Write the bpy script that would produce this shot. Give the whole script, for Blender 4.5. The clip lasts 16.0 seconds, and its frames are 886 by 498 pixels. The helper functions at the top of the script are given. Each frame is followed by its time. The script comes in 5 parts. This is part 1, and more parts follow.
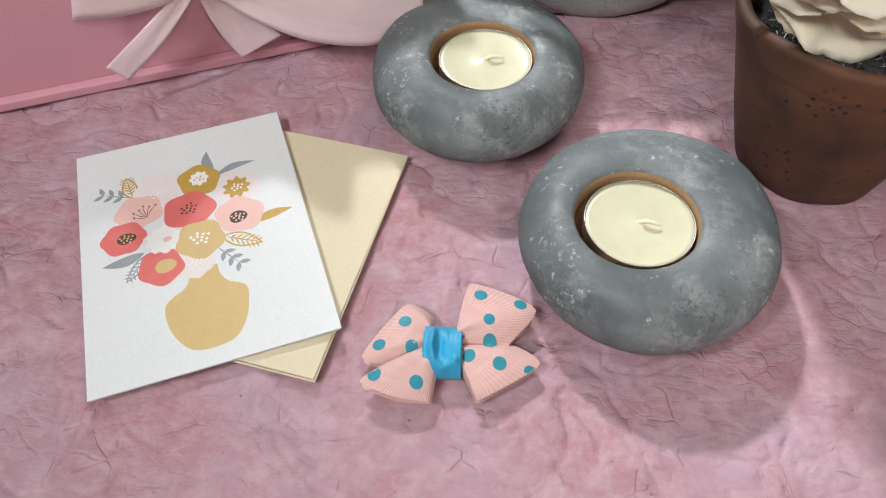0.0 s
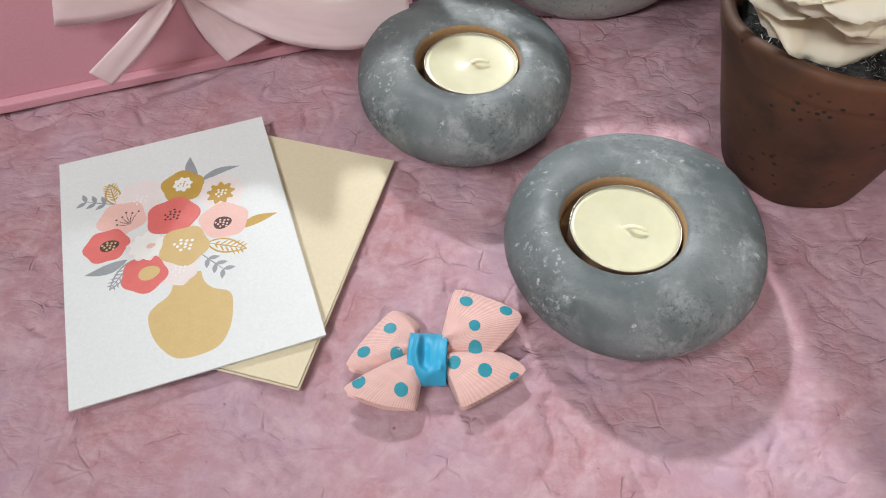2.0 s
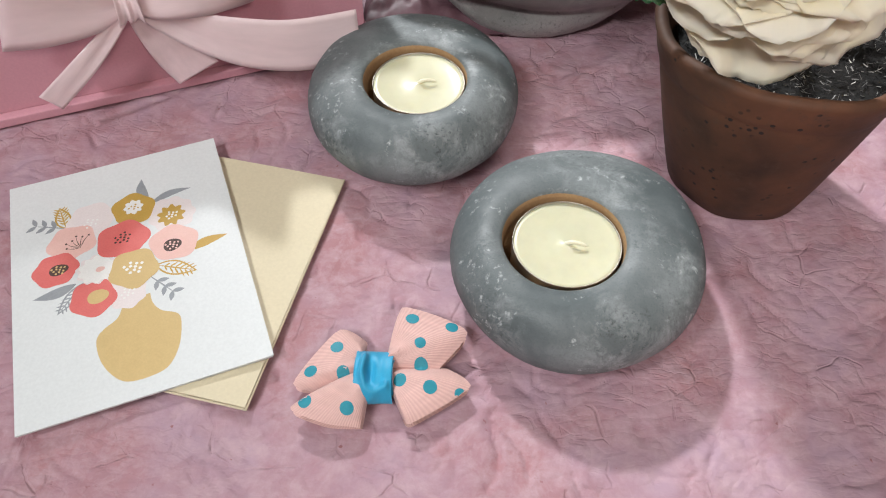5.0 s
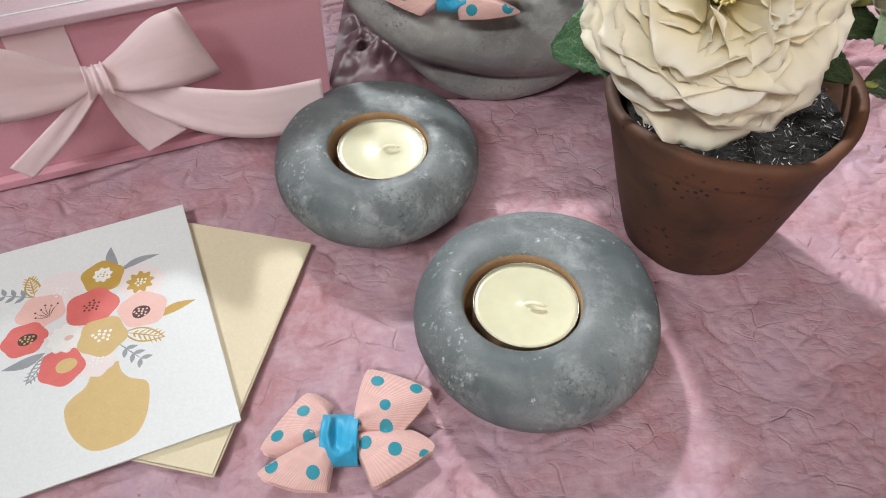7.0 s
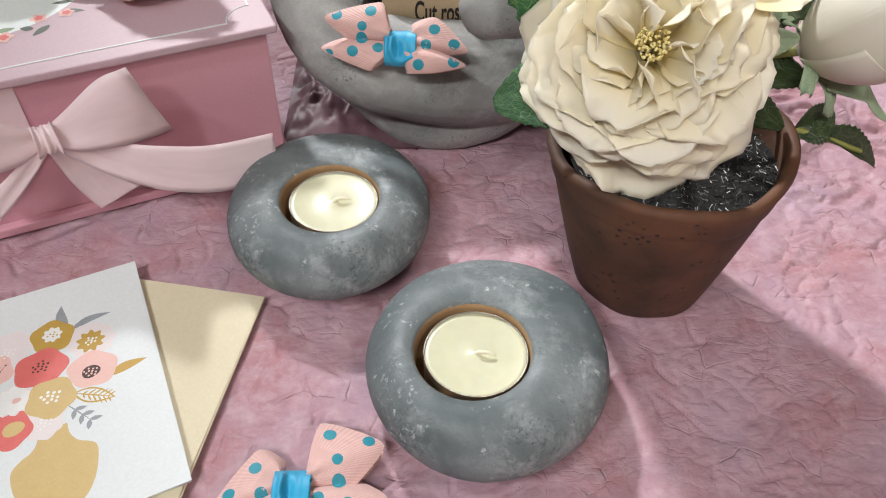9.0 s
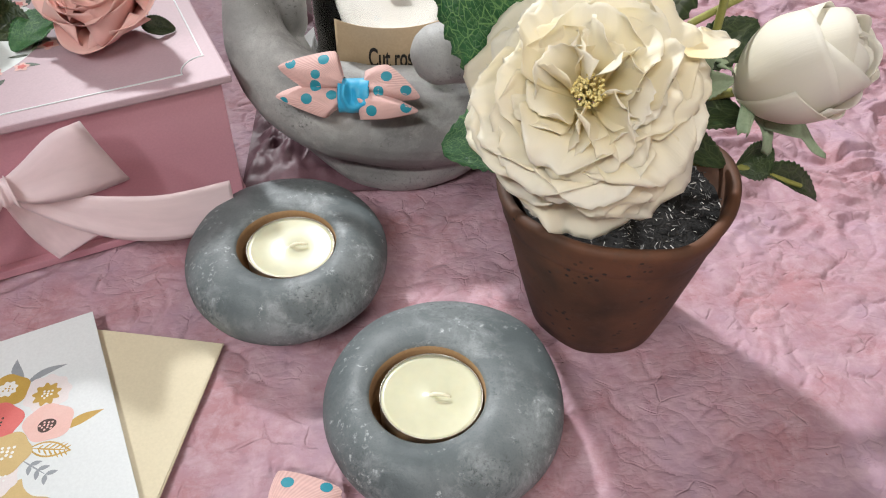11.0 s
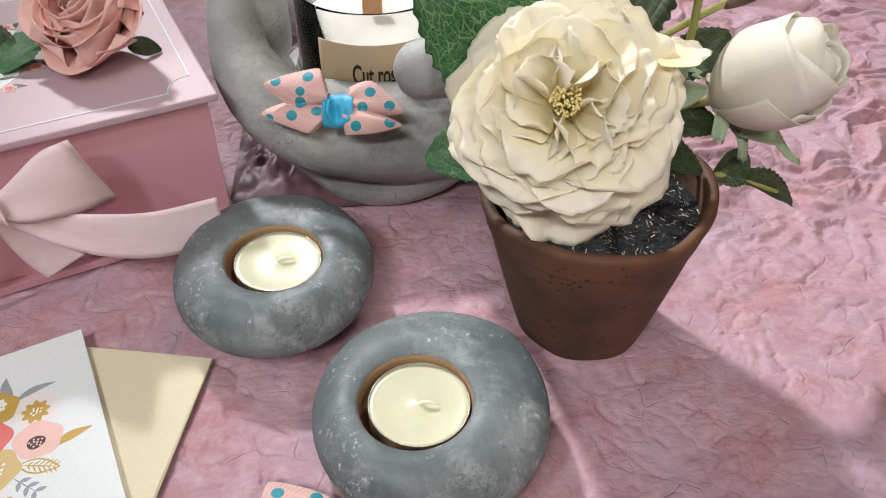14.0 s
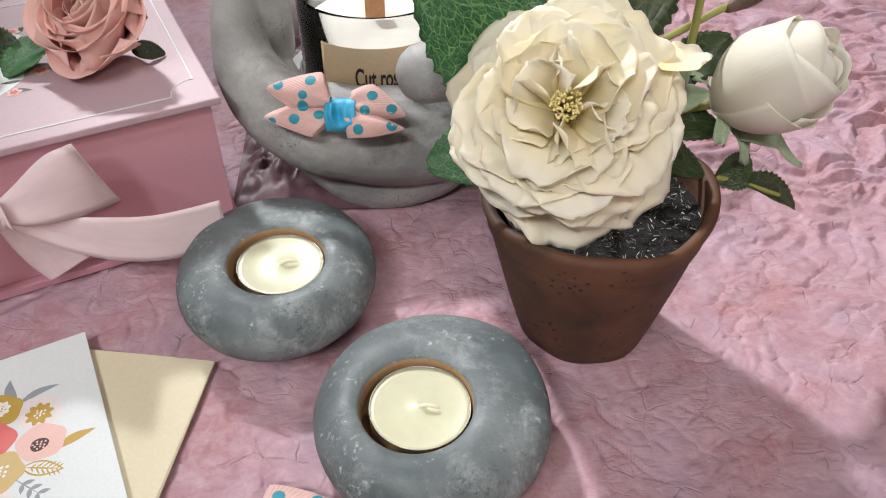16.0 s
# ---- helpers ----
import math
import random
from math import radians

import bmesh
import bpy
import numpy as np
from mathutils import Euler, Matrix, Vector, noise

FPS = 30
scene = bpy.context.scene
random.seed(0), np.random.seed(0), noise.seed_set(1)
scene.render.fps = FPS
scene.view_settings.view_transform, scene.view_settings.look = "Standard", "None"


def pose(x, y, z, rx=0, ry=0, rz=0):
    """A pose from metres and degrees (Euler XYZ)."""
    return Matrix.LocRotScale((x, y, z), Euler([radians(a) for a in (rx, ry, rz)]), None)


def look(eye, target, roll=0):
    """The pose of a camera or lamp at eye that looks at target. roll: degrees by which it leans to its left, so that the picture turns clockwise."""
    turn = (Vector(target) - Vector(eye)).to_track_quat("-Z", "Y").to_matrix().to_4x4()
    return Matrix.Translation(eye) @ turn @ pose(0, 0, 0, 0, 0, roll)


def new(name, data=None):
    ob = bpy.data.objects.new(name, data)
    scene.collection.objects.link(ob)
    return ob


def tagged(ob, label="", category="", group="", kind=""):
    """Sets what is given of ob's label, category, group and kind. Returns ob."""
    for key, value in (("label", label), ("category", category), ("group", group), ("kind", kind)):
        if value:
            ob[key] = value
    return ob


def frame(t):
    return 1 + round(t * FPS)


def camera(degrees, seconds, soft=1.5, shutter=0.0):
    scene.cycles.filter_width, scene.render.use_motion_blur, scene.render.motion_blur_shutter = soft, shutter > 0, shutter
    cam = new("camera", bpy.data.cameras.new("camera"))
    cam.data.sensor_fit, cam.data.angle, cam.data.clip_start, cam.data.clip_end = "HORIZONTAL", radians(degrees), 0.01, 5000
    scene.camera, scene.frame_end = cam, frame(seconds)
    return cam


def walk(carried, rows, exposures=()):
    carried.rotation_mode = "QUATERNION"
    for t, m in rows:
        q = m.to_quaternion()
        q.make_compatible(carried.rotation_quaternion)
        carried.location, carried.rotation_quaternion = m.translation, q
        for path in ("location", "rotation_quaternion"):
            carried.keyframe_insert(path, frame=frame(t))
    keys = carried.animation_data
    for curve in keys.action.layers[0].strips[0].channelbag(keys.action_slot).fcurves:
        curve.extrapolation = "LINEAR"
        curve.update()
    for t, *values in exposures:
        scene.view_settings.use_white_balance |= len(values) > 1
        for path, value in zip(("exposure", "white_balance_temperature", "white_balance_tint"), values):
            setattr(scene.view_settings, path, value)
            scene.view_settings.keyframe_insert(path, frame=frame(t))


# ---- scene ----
cam = camera(59.3, 16.0, soft=1.1)
PATH = [
    (0, (0.105, 0.148, 0.239), (-0.002, 1.34, -1.364), -0.6),
    (0.5, (0.106, 0.149, 0.238), (0.005, 1.338, -1.367), -0.4),
    (1, (0.106, 0.15, 0.239), (0.007, 1.337, -1.367), -0.4),
    (1.5, (0.107, 0.15, 0.24), (0.012, 1.34, -1.365), -0.3),
    (2, (0.108, 0.151, 0.239), (0.016, 1.343, -1.364), -0.3),
    (2.5, (0.108, 0.15, 0.238), (0.02, 1.342, -1.365), -0.3),
    (3, (0.111, 0.151, 0.238), (0.024, 1.342, -1.366), -0.3),
    (3.5, (0.114, 0.151, 0.238), (0.033, 1.345, -1.364), -0.1),
    (4, (0.116, 0.152, 0.24), (0.046, 1.349, -1.361), 0.1),
    (6.5, (0.128, 0.151, 0.251), (0.108, 1.431, -1.286), 0.6),
    (7, (0.128, 0.152, 0.255), (0.125, 1.456, -1.261), 0.9),
    (7.5, (0.131, 0.152, 0.256), (0.139, 1.47, -1.248), 1.0),
    (8, (0.133, 0.153, 0.257), (0.154, 1.484, -1.235), 1.2),
    (8.5, (0.135, 0.153, 0.258), (0.182, 1.511, -1.209), 1.4),
    (9, (0.137, 0.153, 0.261), (0.202, 1.53, -1.188), 1.5),
    (9.5, (0.14, 0.153, 0.263), (0.224, 1.542, -1.173), 1.6),
    (10, (0.143, 0.153, 0.265), (0.24, 1.557, -1.156), 1.6),
    (12.5, (0.149, 0.149, 0.269), (0.292, 1.606, -1.093), 1.1),
    (13, (0.149, 0.147, 0.269), (0.296, 1.609, -1.088), 1.1),
    (13.5, (0.149, 0.147, 0.269), (0.299, 1.609, -1.087), 1.1),
    (14, (0.148, 0.146, 0.268), (0.298, 1.612, -1.084), 1.1),
    (14.5, (0.149, 0.146, 0.27), (0.295, 1.613, -1.082), 1.0),
    (15, (0.149, 0.147, 0.27), (0.292, 1.615, -1.081), 0.9),
    (15.5, (0.149, 0.146, 0.269), (0.289, 1.616, -1.08), 0.8),
    (16, (0.15, 0.146, 0.269), (0.284, 1.616, -1.081), 0.7),
]
walk(cam, [(t, look(eye, target, roll)) for t, eye, target, roll in PATH])

# ---- light ----
world = bpy.data.worlds.new("room_air")
scene.world = world
world.use_nodes = True
world.node_tree.nodes["Background"].inputs[0].default_value = (0.9, 0.93, 1.0, 1)
world.node_tree.nodes["Background"].inputs[1].default_value = 0.025


def unseen_lamp(at, aim, watts, size, colour):
    data = bpy.data.lights.new("unseen_area_lamp", "AREA")
    data.shape, data.size, data.energy, data.color = "DISK", size, watts, colour
    ob = new("unseen_area_lamp", data)
    ob.matrix_world = look(at, aim)
    return ob


def unseen_spot(at, aim, watts, degrees, size, colour):
    data = bpy.data.lights.new("unseen_spot", "SPOT")
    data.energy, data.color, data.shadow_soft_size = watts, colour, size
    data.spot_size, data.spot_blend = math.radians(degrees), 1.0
    ob = new("unseen_spot", data)
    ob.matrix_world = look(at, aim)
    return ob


KEY = unseen_spot((-0.62, 2.13, 1.70), (0.52, 0.38, 0), 400, 27, 0.09, (0.96, 0.98, 1.0))
RIGHT = unseen_lamp((0.80, 0.78, 1.70), (0.2, 0.35, 0), 4, 0.12, (1.0, 0.92, 0.87))
FRONT_RIGHT = unseen_lamp((0.85, -1.20, 1.55), (0.2, 0.40, 0), 12, 0.30, (1.0, 0.89, 0.82))
# front fill added for the rose and sculpture; its source is made up
FRONT_FILL = unseen_lamp((-0.55, -0.95, 1.70), (0.2, 0.40, 0), 17, 0.30, (0.98, 0.99, 1.0))
# narrow spot added to brighten the rose; no such lamp is known
ROSE_FILL = unseen_spot((-0.12, -1.00, 1.70), (0.225, 0.40, 0.15), 36, 12, 0.05, (1.0, 0.97, 0.93))
# fill spot added to lift the left side round the card, no known source
LEFT = unseen_spot((-0.90, -0.50, 1.70), (-0.06, 0.20, 0), 75, 23, 0.06, (0.93, 0.98, 1.0))

# ---- materials ----


def nodes_of(name):
    m = bpy.data.materials.new(name)
    m.use_nodes = True
    nt = m.node_tree
    return m, nt, nt.nodes["Principled BSDF"]


def put(nt, kind, **inputs):
    n = nt.nodes.new(kind)
    for k, v in inputs.items():
        n.inputs[k.replace("_", " ")].default_value = v
    return n


def mixed(nt, fac, a, b):
    """Mix two colours (values or sockets) by a socket."""
    n = nt.nodes.new("ShaderNodeMix")
    n.data_type = "RGBA"
    nt.links.new(fac, n.inputs[0])
    for socket, v in ((n.inputs[6], a), (n.inputs[7], b)):
        if isinstance(v, tuple):
            socket.default_value = (*v, 1)
        else:
            nt.links.new(v, socket)
    return n.outputs[2]


def ramp(nt, socket, lo, hi):
    n = nt.nodes.new("ShaderNodeMapRange")
    n.inputs[1].default_value, n.inputs[2].default_value = lo, hi
    nt.links.new(socket, n.inputs[0])
    return n.outputs[0]


def noise_tex(nt, vec, scale, detail=4.0, rough=0.55):
    n = put(nt, "ShaderNodeTexNoise", Scale=scale, Detail=detail, Roughness=rough)
    nt.links.new(vec, n.inputs["Vector"])
    return n.outputs["Fac"]


def bumped(nt, p, height, strength, distance, before=None):
    b = put(nt, "ShaderNodeBump", Strength=strength, Distance=distance)
    nt.links.new(height, b.inputs["Height"])
    if before:
        nt.links.new(before, b.inputs["Normal"])
    nt.links.new(b.outputs[0], p.inputs["Normal"])
    return b.outputs[0]


def plain(name, a, b, rough=0.6, scale=60.0, fine=700.0, bump=0.15, metal=0.0, sheen=0.0, sss=0.0, coords="Object", depth=0.0004):
    """A surface that wanders between two colours at two scales, with a fine relief."""
    m, nt, p = nodes_of(name)
    vec = nt.nodes.new("ShaderNodeTexCoord").outputs[coords]
    big, small = noise_tex(nt, vec, scale), noise_tex(nt, vec, fine, 3.0)
    c = mixed(nt, ramp(nt, big, 0.3, 0.7), a, b)
    grain = mixed(nt, ramp(nt, small, 0.3, 0.75), tuple(0.88 * v for v in a), tuple(min(1.0, 1.06 * v) for v in b))
    half = nt.nodes.new("ShaderNodeValue")
    half.outputs[0].default_value = 0.35
    nt.links.new(mixed(nt, half.outputs[0], c, grain), p.inputs["Base Color"])
    p.inputs["Roughness"].default_value, p.inputs["Metallic"].default_value = rough, metal
    p.inputs["Sheen Weight"].default_value = sheen
    if sss:
        p.inputs["Subsurface Weight"].default_value = sss
        p.inputs["Subsurface Radius"].default_value = (1.0, 0.7, 0.4)
        p.inputs["Subsurface Scale"].default_value = 0.004
    if bump:
        bumped(nt, p, small, bump, depth)
    return m


def tissue():
    m, nt, p = nodes_of("crinkled_pink_tissue")
    vec = nt.nodes.new("ShaderNodeTexCoord").outputs["Object"]
    warp = put(nt, "ShaderNodeTexNoise", Scale=38.0, Detail=3.0, Roughness=0.5)
    nt.links.new(vec, warp.inputs["Vector"])
    add = nt.nodes.new("ShaderNodeVectorMath")
    add.operation = "MULTIPLY_ADD"
    nt.links.new(warp.outputs["Color"], add.inputs[0])
    add.inputs[1].default_value = (0.013, 0.013, 0.013)
    nt.links.new(vec, add.inputs[2])
    fibre = noise_tex(nt, vec, 900.0, 4.0, 0.7)
    blot = noise_tex(nt, vec, 22.0, 5.0, 0.6)
    c = mixed(nt, ramp(nt, blot, 0.36, 0.64), (0.385, 0.195, 0.215), (0.405, 0.268, 0.330))
    cloud = noise_tex(nt, add.outputs[0], 120.0, 6.0, 0.72)
    c = mixed(nt, ramp(nt, cloud, 0.42, 0.72), c, (0.49, 0.335, 0.372))
    speck = noise_tex(nt, vec, 330.0, 2.0, 0.5)
    c = mixed(nt, ramp(nt, speck, 0.74, 0.80), c, (0.30, 0.13, 0.14))
    nt.links.new(c, p.inputs["Base Color"])
    p.inputs["Roughness"].default_value = 0.62
    p.inputs["Specular IOR Level"].default_value = 0.3
    def creases(vector, scale, width, lo, hi, salt):
        e = put(nt, "ShaderNodeTexVoronoi", Scale=scale)
        e.feature = "DISTANCE_TO_EDGE"
        nt.links.new(vector, e.inputs["Vector"])
        some = nt.nodes.new("ShaderNodeMath")
        some.operation = "MAXIMUM"
        nt.links.new(ramp(nt, e.outputs["Distance"], 0.0, width), some.inputs[0])
        nt.links.new(ramp(nt, noise_tex(nt, vec, salt, 2.0), hi, lo), some.inputs[1])
        return some.outputs[0]
    stretch = put(nt, "ShaderNodeMapping")
    stretch.inputs["Scale"].default_value = (0.75, 1.35, 1.0)
    stretch.inputs["Rotation"].default_value = (0, 0, 0.3)
    nt.links.new(add.outputs[0], stretch.inputs["Vector"])
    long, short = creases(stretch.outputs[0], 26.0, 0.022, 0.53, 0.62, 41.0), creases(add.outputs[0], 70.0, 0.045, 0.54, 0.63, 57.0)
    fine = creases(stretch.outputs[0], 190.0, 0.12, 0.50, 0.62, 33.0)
    first = bumped(nt, p, long, 0.45, 0.0007)
    next_one = bumped(nt, p, short, 0.65, 0.0006, first)
    next_one = bumped(nt, p, fine, 0.4, 0.0003, next_one)
    # the colour is slightly darker along the sharpest folds
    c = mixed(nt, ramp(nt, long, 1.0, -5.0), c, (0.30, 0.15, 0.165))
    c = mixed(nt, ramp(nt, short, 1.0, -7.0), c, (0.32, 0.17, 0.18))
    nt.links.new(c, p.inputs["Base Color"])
    def folds(vector, scale, reach, strength, deep, before):
        """Thin V-shaped fold lines where a noise crosses its middle."""
        off = nt.nodes.new("ShaderNodeMath")
        off.operation = "SUBTRACT"
        nt.links.new(noise_tex(nt, vector, scale, 2.0, 0.45), off.inputs[0])
        off.inputs[1].default_value = 0.5
        size = nt.nodes.new("ShaderNodeMath")
        size.operation = "ABSOLUTE"
        nt.links.new(off.outputs[0], size.inputs[0])
        return bumped(nt, p, ramp(nt, size.outputs[0], 0.0, reach), strength, deep, before)
    tilt = put(nt, "ShaderNodeMapping")
    tilt.inputs["Scale"].default_value = (0.8, 1.5, 1.0)
    tilt.inputs["Location"].default_value = (0.37, 0.21, 0.0)
    tilt.inputs["Rotation"].default_value = (0, 0, -0.5)
    nt.links.new(vec, tilt.inputs["Vector"])
    next_one = folds(vec, 34.0, 0.07, 0.32, 0.0011, next_one)
    next_one = folds(tilt.outputs[0], 62.0, 0.08, 0.28, 0.0008, next_one)
    next_one = folds(tilt.outputs[0], 150.0, 0.12, 0.24, 0.0004, next_one)
    wave = noise_tex(nt, add.outputs[0], 160.0, 5.0, 0.6)
    second = bumped(nt, p, wave, 0.35, 0.0006, next_one)
    bumped(nt, p, fibre, 0.1, 0.0003, second)
    return m


def concrete(name, dark, light, bloom, chalk=1.0):
    m, nt, p = nodes_of(name)
    vec = nt.nodes.new("ShaderNodeTexCoord").outputs["Object"]
    warp = put(nt, "ShaderNodeTexNoise", Scale=45.0, Detail=3.0, Roughness=0.5)
    nt.links.new(vec, warp.inputs["Vector"])
    add = nt.nodes.new("ShaderNodeVectorMath")
    add.operation = "MULTIPLY_ADD"
    nt.links.new(warp.outputs["Color"], add.inputs[0])
    add.inputs[1].default_value = (0.018, 0.018, 0.018)
    nt.links.new(vec, add.inputs[2])
    big, mid = noise_tex(nt, add.outputs[0], 22.0, 5.0, 0.55), noise_tex(nt, add.outputs[0], 105.0, 7.0, 0.70)
    fine, pits = noise_tex(nt, vec, 1400.0, 3.0), noise_tex(nt, vec, 420.0, 2.0)
    c = mixed(nt, ramp(nt, big, 0.38, 0.64), dark, light)
    where = ramp(nt, noise_tex(nt, vec, 26.0, 3.0, 0.5), 0.44, 0.60)
    haze = nt.nodes.new("ShaderNodeMath")
    haze.operation = "MULTIPLY"
    nt.links.new(where, haze.inputs[0])
    nt.links.new(ramp(nt, mid, 0.46, 0.74), haze.inputs[1])
    c = mixed(nt, haze.outputs[0], c, tuple(0.6 * v + 0.4 * w for v, w in zip(bloom, light)))
    flake = nt.nodes.new("ShaderNodeMath")
    flake.operation = "MULTIPLY"
    nt.links.new(ramp(nt, noise_tex(nt, add.outputs[0], 70.0, 2.0, 0.5), 0.53, 0.60), flake.inputs[0])
    nt.links.new(ramp(nt, noise_tex(nt, vec, 330.0, 6.0, 0.75), 0.66 - 0.10 * chalk, 0.78 - 0.10 * chalk), flake.inputs[1])
    c = mixed(nt, flake.outputs[0], c, bloom)
    grime = nt.nodes.new("ShaderNodeMath")
    grime.operation = "MULTIPLY"
    nt.links.new(ramp(nt, noise_tex(nt, vec, 31.0, 4.0, 0.6), 0.52, 0.64), grime.inputs[0])
    nt.links.new(ramp(nt, noise_tex(nt, vec, 520.0, 4.0, 0.7), 0.54, 0.68), grime.inputs[1])
    c = mixed(nt, grime.outputs[0], c, tuple(0.45 * v for v in dark))
    c = mixed(nt, ramp(nt, fine, 0.5, 1.2), c, tuple(0.75 * v for v in dark))
    nt.links.new(c, p.inputs["Base Color"])
    nt.links.new(ramp(nt, mid, 1.3, -0.1), p.inputs["Roughness"])
    first = bumped(nt, p, ramp(nt, pits, 0.25, 0.5), 0.18, 0.0004)
    bumped(nt, p, fine, 0.10, 0.0003, first)
    return m


def terracotta():
    m, nt, p = nodes_of("weathered_terracotta")
    vec = nt.nodes.new("ShaderNodeTexCoord").outputs["Object"]
    big, mid, fine = noise_tex(nt, vec, 28.0, 5.0), noise_tex(nt, vec, 130.0, 5.0, 0.65), noise_tex(nt, vec, 1100.0, 3.0)
    c = mixed(nt, ramp(nt, big, 0.3, 0.7), (0.028, 0.014, 0.008), (0.145, 0.058, 0.027))
    c = mixed(nt, ramp(nt, mid, 0.55, 0.75), c, (0.085, 0.045, 0.028))
    spots = put(nt, "ShaderNodeTexVoronoi", Scale=260.0)
    nt.links.new(vec, spots.inputs["Vector"])
    some = noise_tex(nt, vec, 60.0, 2.0)
    both = nt.nodes.new("ShaderNodeMath")
    both.operation = "MULTIPLY"
    nt.links.new(ramp(nt, spots.outputs["Distance"], 0.27, 0.18), both.inputs[0])
    nt.links.new(ramp(nt, some, 0.55, 0.62), both.inputs[1])
    c = mixed(nt, both.outputs[0], c, (0.012, 0.009, 0.008))
    nt.links.new(c, p.inputs["Base Color"])
    p.inputs["Roughness"].default_value = 0.72
    first = bumped(nt, p, mid, 0.25, 0.001)
    bumped(nt, p, fine, 0.15, 0.0003, first)
    return m


def by_uv(name, a, b, axis, count, rough, bump, sheen=0.2, aniso=0.0, width=0.0005, through_light=0.0):
    """Woven ribbon: fine ribs across one direction of the cloth."""
    m, nt, p = nodes_of(name)
    uv = nt.nodes.new("ShaderNodeTexCoord").outputs["UV"]
    wave = put(nt, "ShaderNodeTexWave", Scale=count, Distortion=0.15, Detail=1.0)
    wave.bands_direction = axis
    nt.links.new(uv, wave.inputs["Vector"])
    blot = noise_tex(nt, uv, 6.0, 4.0)
    c = mixed(nt, wave.outputs["Fac"], a, b)
    c = mixed(nt, ramp(nt, blot, 0.3, 1.2), c, tuple(0.8 * v for v in a))
    nt.links.new(c, p.inputs["Base Color"])
    p.inputs["Roughness"].default_value, p.inputs["Sheen Weight"].default_value = rough, sheen
    p.inputs["Anisotropic"].default_value = aniso
    bumped(nt, p, wave.outputs["Fac"], bump, width)
    if through_light:
        thin = nt.nodes.new("ShaderNodeBsdfTranslucent")
        thin.inputs["Color"].default_value = (*b, 1)
        mix = nt.nodes.new("ShaderNodeMixShader")
        mix.inputs[0].default_value = through_light
        nt.links.new(p.outputs[0], mix.inputs[1])
        nt.links.new(thin.outputs[0], mix.inputs[2])
        nt.links.new(mix.outputs[0], nt.nodes["Material Output"].inputs["Surface"])
    return m


def leaf_mat(name, dark, light, vein, net=9.0):
    m, nt, p = nodes_of(name)
    uv = nt.nodes.new("ShaderNodeTexCoord").outputs["UV"]
    cells = put(nt, "ShaderNodeTexVoronoi", Scale=net)
    cells.feature = "DISTANCE_TO_EDGE"
    nt.links.new(uv, cells.inputs["Vector"])
    small = put(nt, "ShaderNodeTexVoronoi", Scale=net * 2.1)
    small.feature = "DISTANCE_TO_EDGE"
    nt.links.new(uv, small.inputs["Vector"])
    wash = noise_tex(nt, uv, 3.0, 4.0)
    c = mixed(nt, ramp(nt, wash, 0.3, 0.7), dark, light)
    c = mixed(nt, ramp(nt, small.outputs["Distance"], 0.06, 0.0), c, tuple(0.5 * (x + y) for x, y in zip(vein, light)))
    c = mixed(nt, ramp(nt, cells.outputs["Distance"], 0.05, 0.0), c, vein)
    nt.links.new(c, p.inputs["Base Color"])
    p.inputs["Roughness"].default_value = 0.42
    bumped(nt, p, ramp(nt, small.outputs["Distance"], 0.0, 0.2), 0.3, 0.0005)
    return m


def petal_mat(name, a, b, through_light=0.42):
    m, nt, p = nodes_of(name)
    tc = nt.nodes.new("ShaderNodeTexCoord")
    uv = tc.outputs["UV"]
    stretch = put(nt, "ShaderNodeMapping")
    stretch.inputs["Scale"].default_value = (26.0, 2.0, 1.0)
    nt.links.new(uv, stretch.inputs["Vector"])
    veins = noise_tex(nt, stretch.outputs[0], 1.6, 4.0, 0.6)
    sep = nt.nodes.new("ShaderNodeSeparateXYZ")
    nt.links.new(uv, sep.inputs[0])
    # the deeper root colour also carries the warm shade inside the bloom
    c = mixed(nt, ramp(nt, sep.outputs[1], 0.12, 0.92), b, a)
    info = nt.nodes.new("ShaderNodeObjectInfo")
    c = mixed(nt, ramp(nt, info.outputs["Random"], 0.0, 3.0), c, b)
    c = mixed(nt, ramp(nt, veins, 0.35, 1.6), c, tuple(0.93 * v for v in a))
    nt.links.new(c, p.inputs["Base Color"])
    p.inputs["Roughness"].default_value = 0.62
    p.inputs["Sheen Weight"].default_value = 0.1
    bumped(nt, p, veins, 0.25, 0.0006)
    glow = nt.nodes.new("ShaderNodeBsdfTranslucent")
    glow.inputs["Color"].default_value = (*tuple(min(1.0, 0.04 + 0.50 * v + 0.46 * w) for v, w in zip(a, b)), 1)
    mix = nt.nodes.new("ShaderNodeMixShader")
    mix.inputs[0].default_value = through_light
    nt.links.new(p.outputs[0], mix.inputs[1])
    nt.links.new(glow.outputs[0], mix.inputs[2])
    nt.links.new(mix.outputs[0], nt.nodes["Material Output"].inputs["Surface"])
    return m


def glass_mat():
    m, nt, p = nodes_of("clear_jar_glass")
    p.inputs["Base Color"].default_value = (0.97, 0.98, 0.98, 1)
    p.inputs["Transmission Weight"].default_value = 1.0
    p.inputs["Roughness"].default_value = 0.02
    p.inputs["IOR"].default_value = 1.45
    return m


def island_mat(name, a, b, rough=0.7):
    m, nt, p = nodes_of(name)
    g = nt.nodes.new("ShaderNodeNewGeometry")
    n = nt.nodes.new("ShaderNodeMath")
    n.operation = "POWER"
    n.inputs[1].default_value = 6.0
    nt.links.new(g.outputs["Random Per Island"], n.inputs[0])
    nt.links.new(mixed(nt, n.outputs[0], a, b), p.inputs["Base Color"])
    p.inputs["Roughness"].default_value = rough
    return m


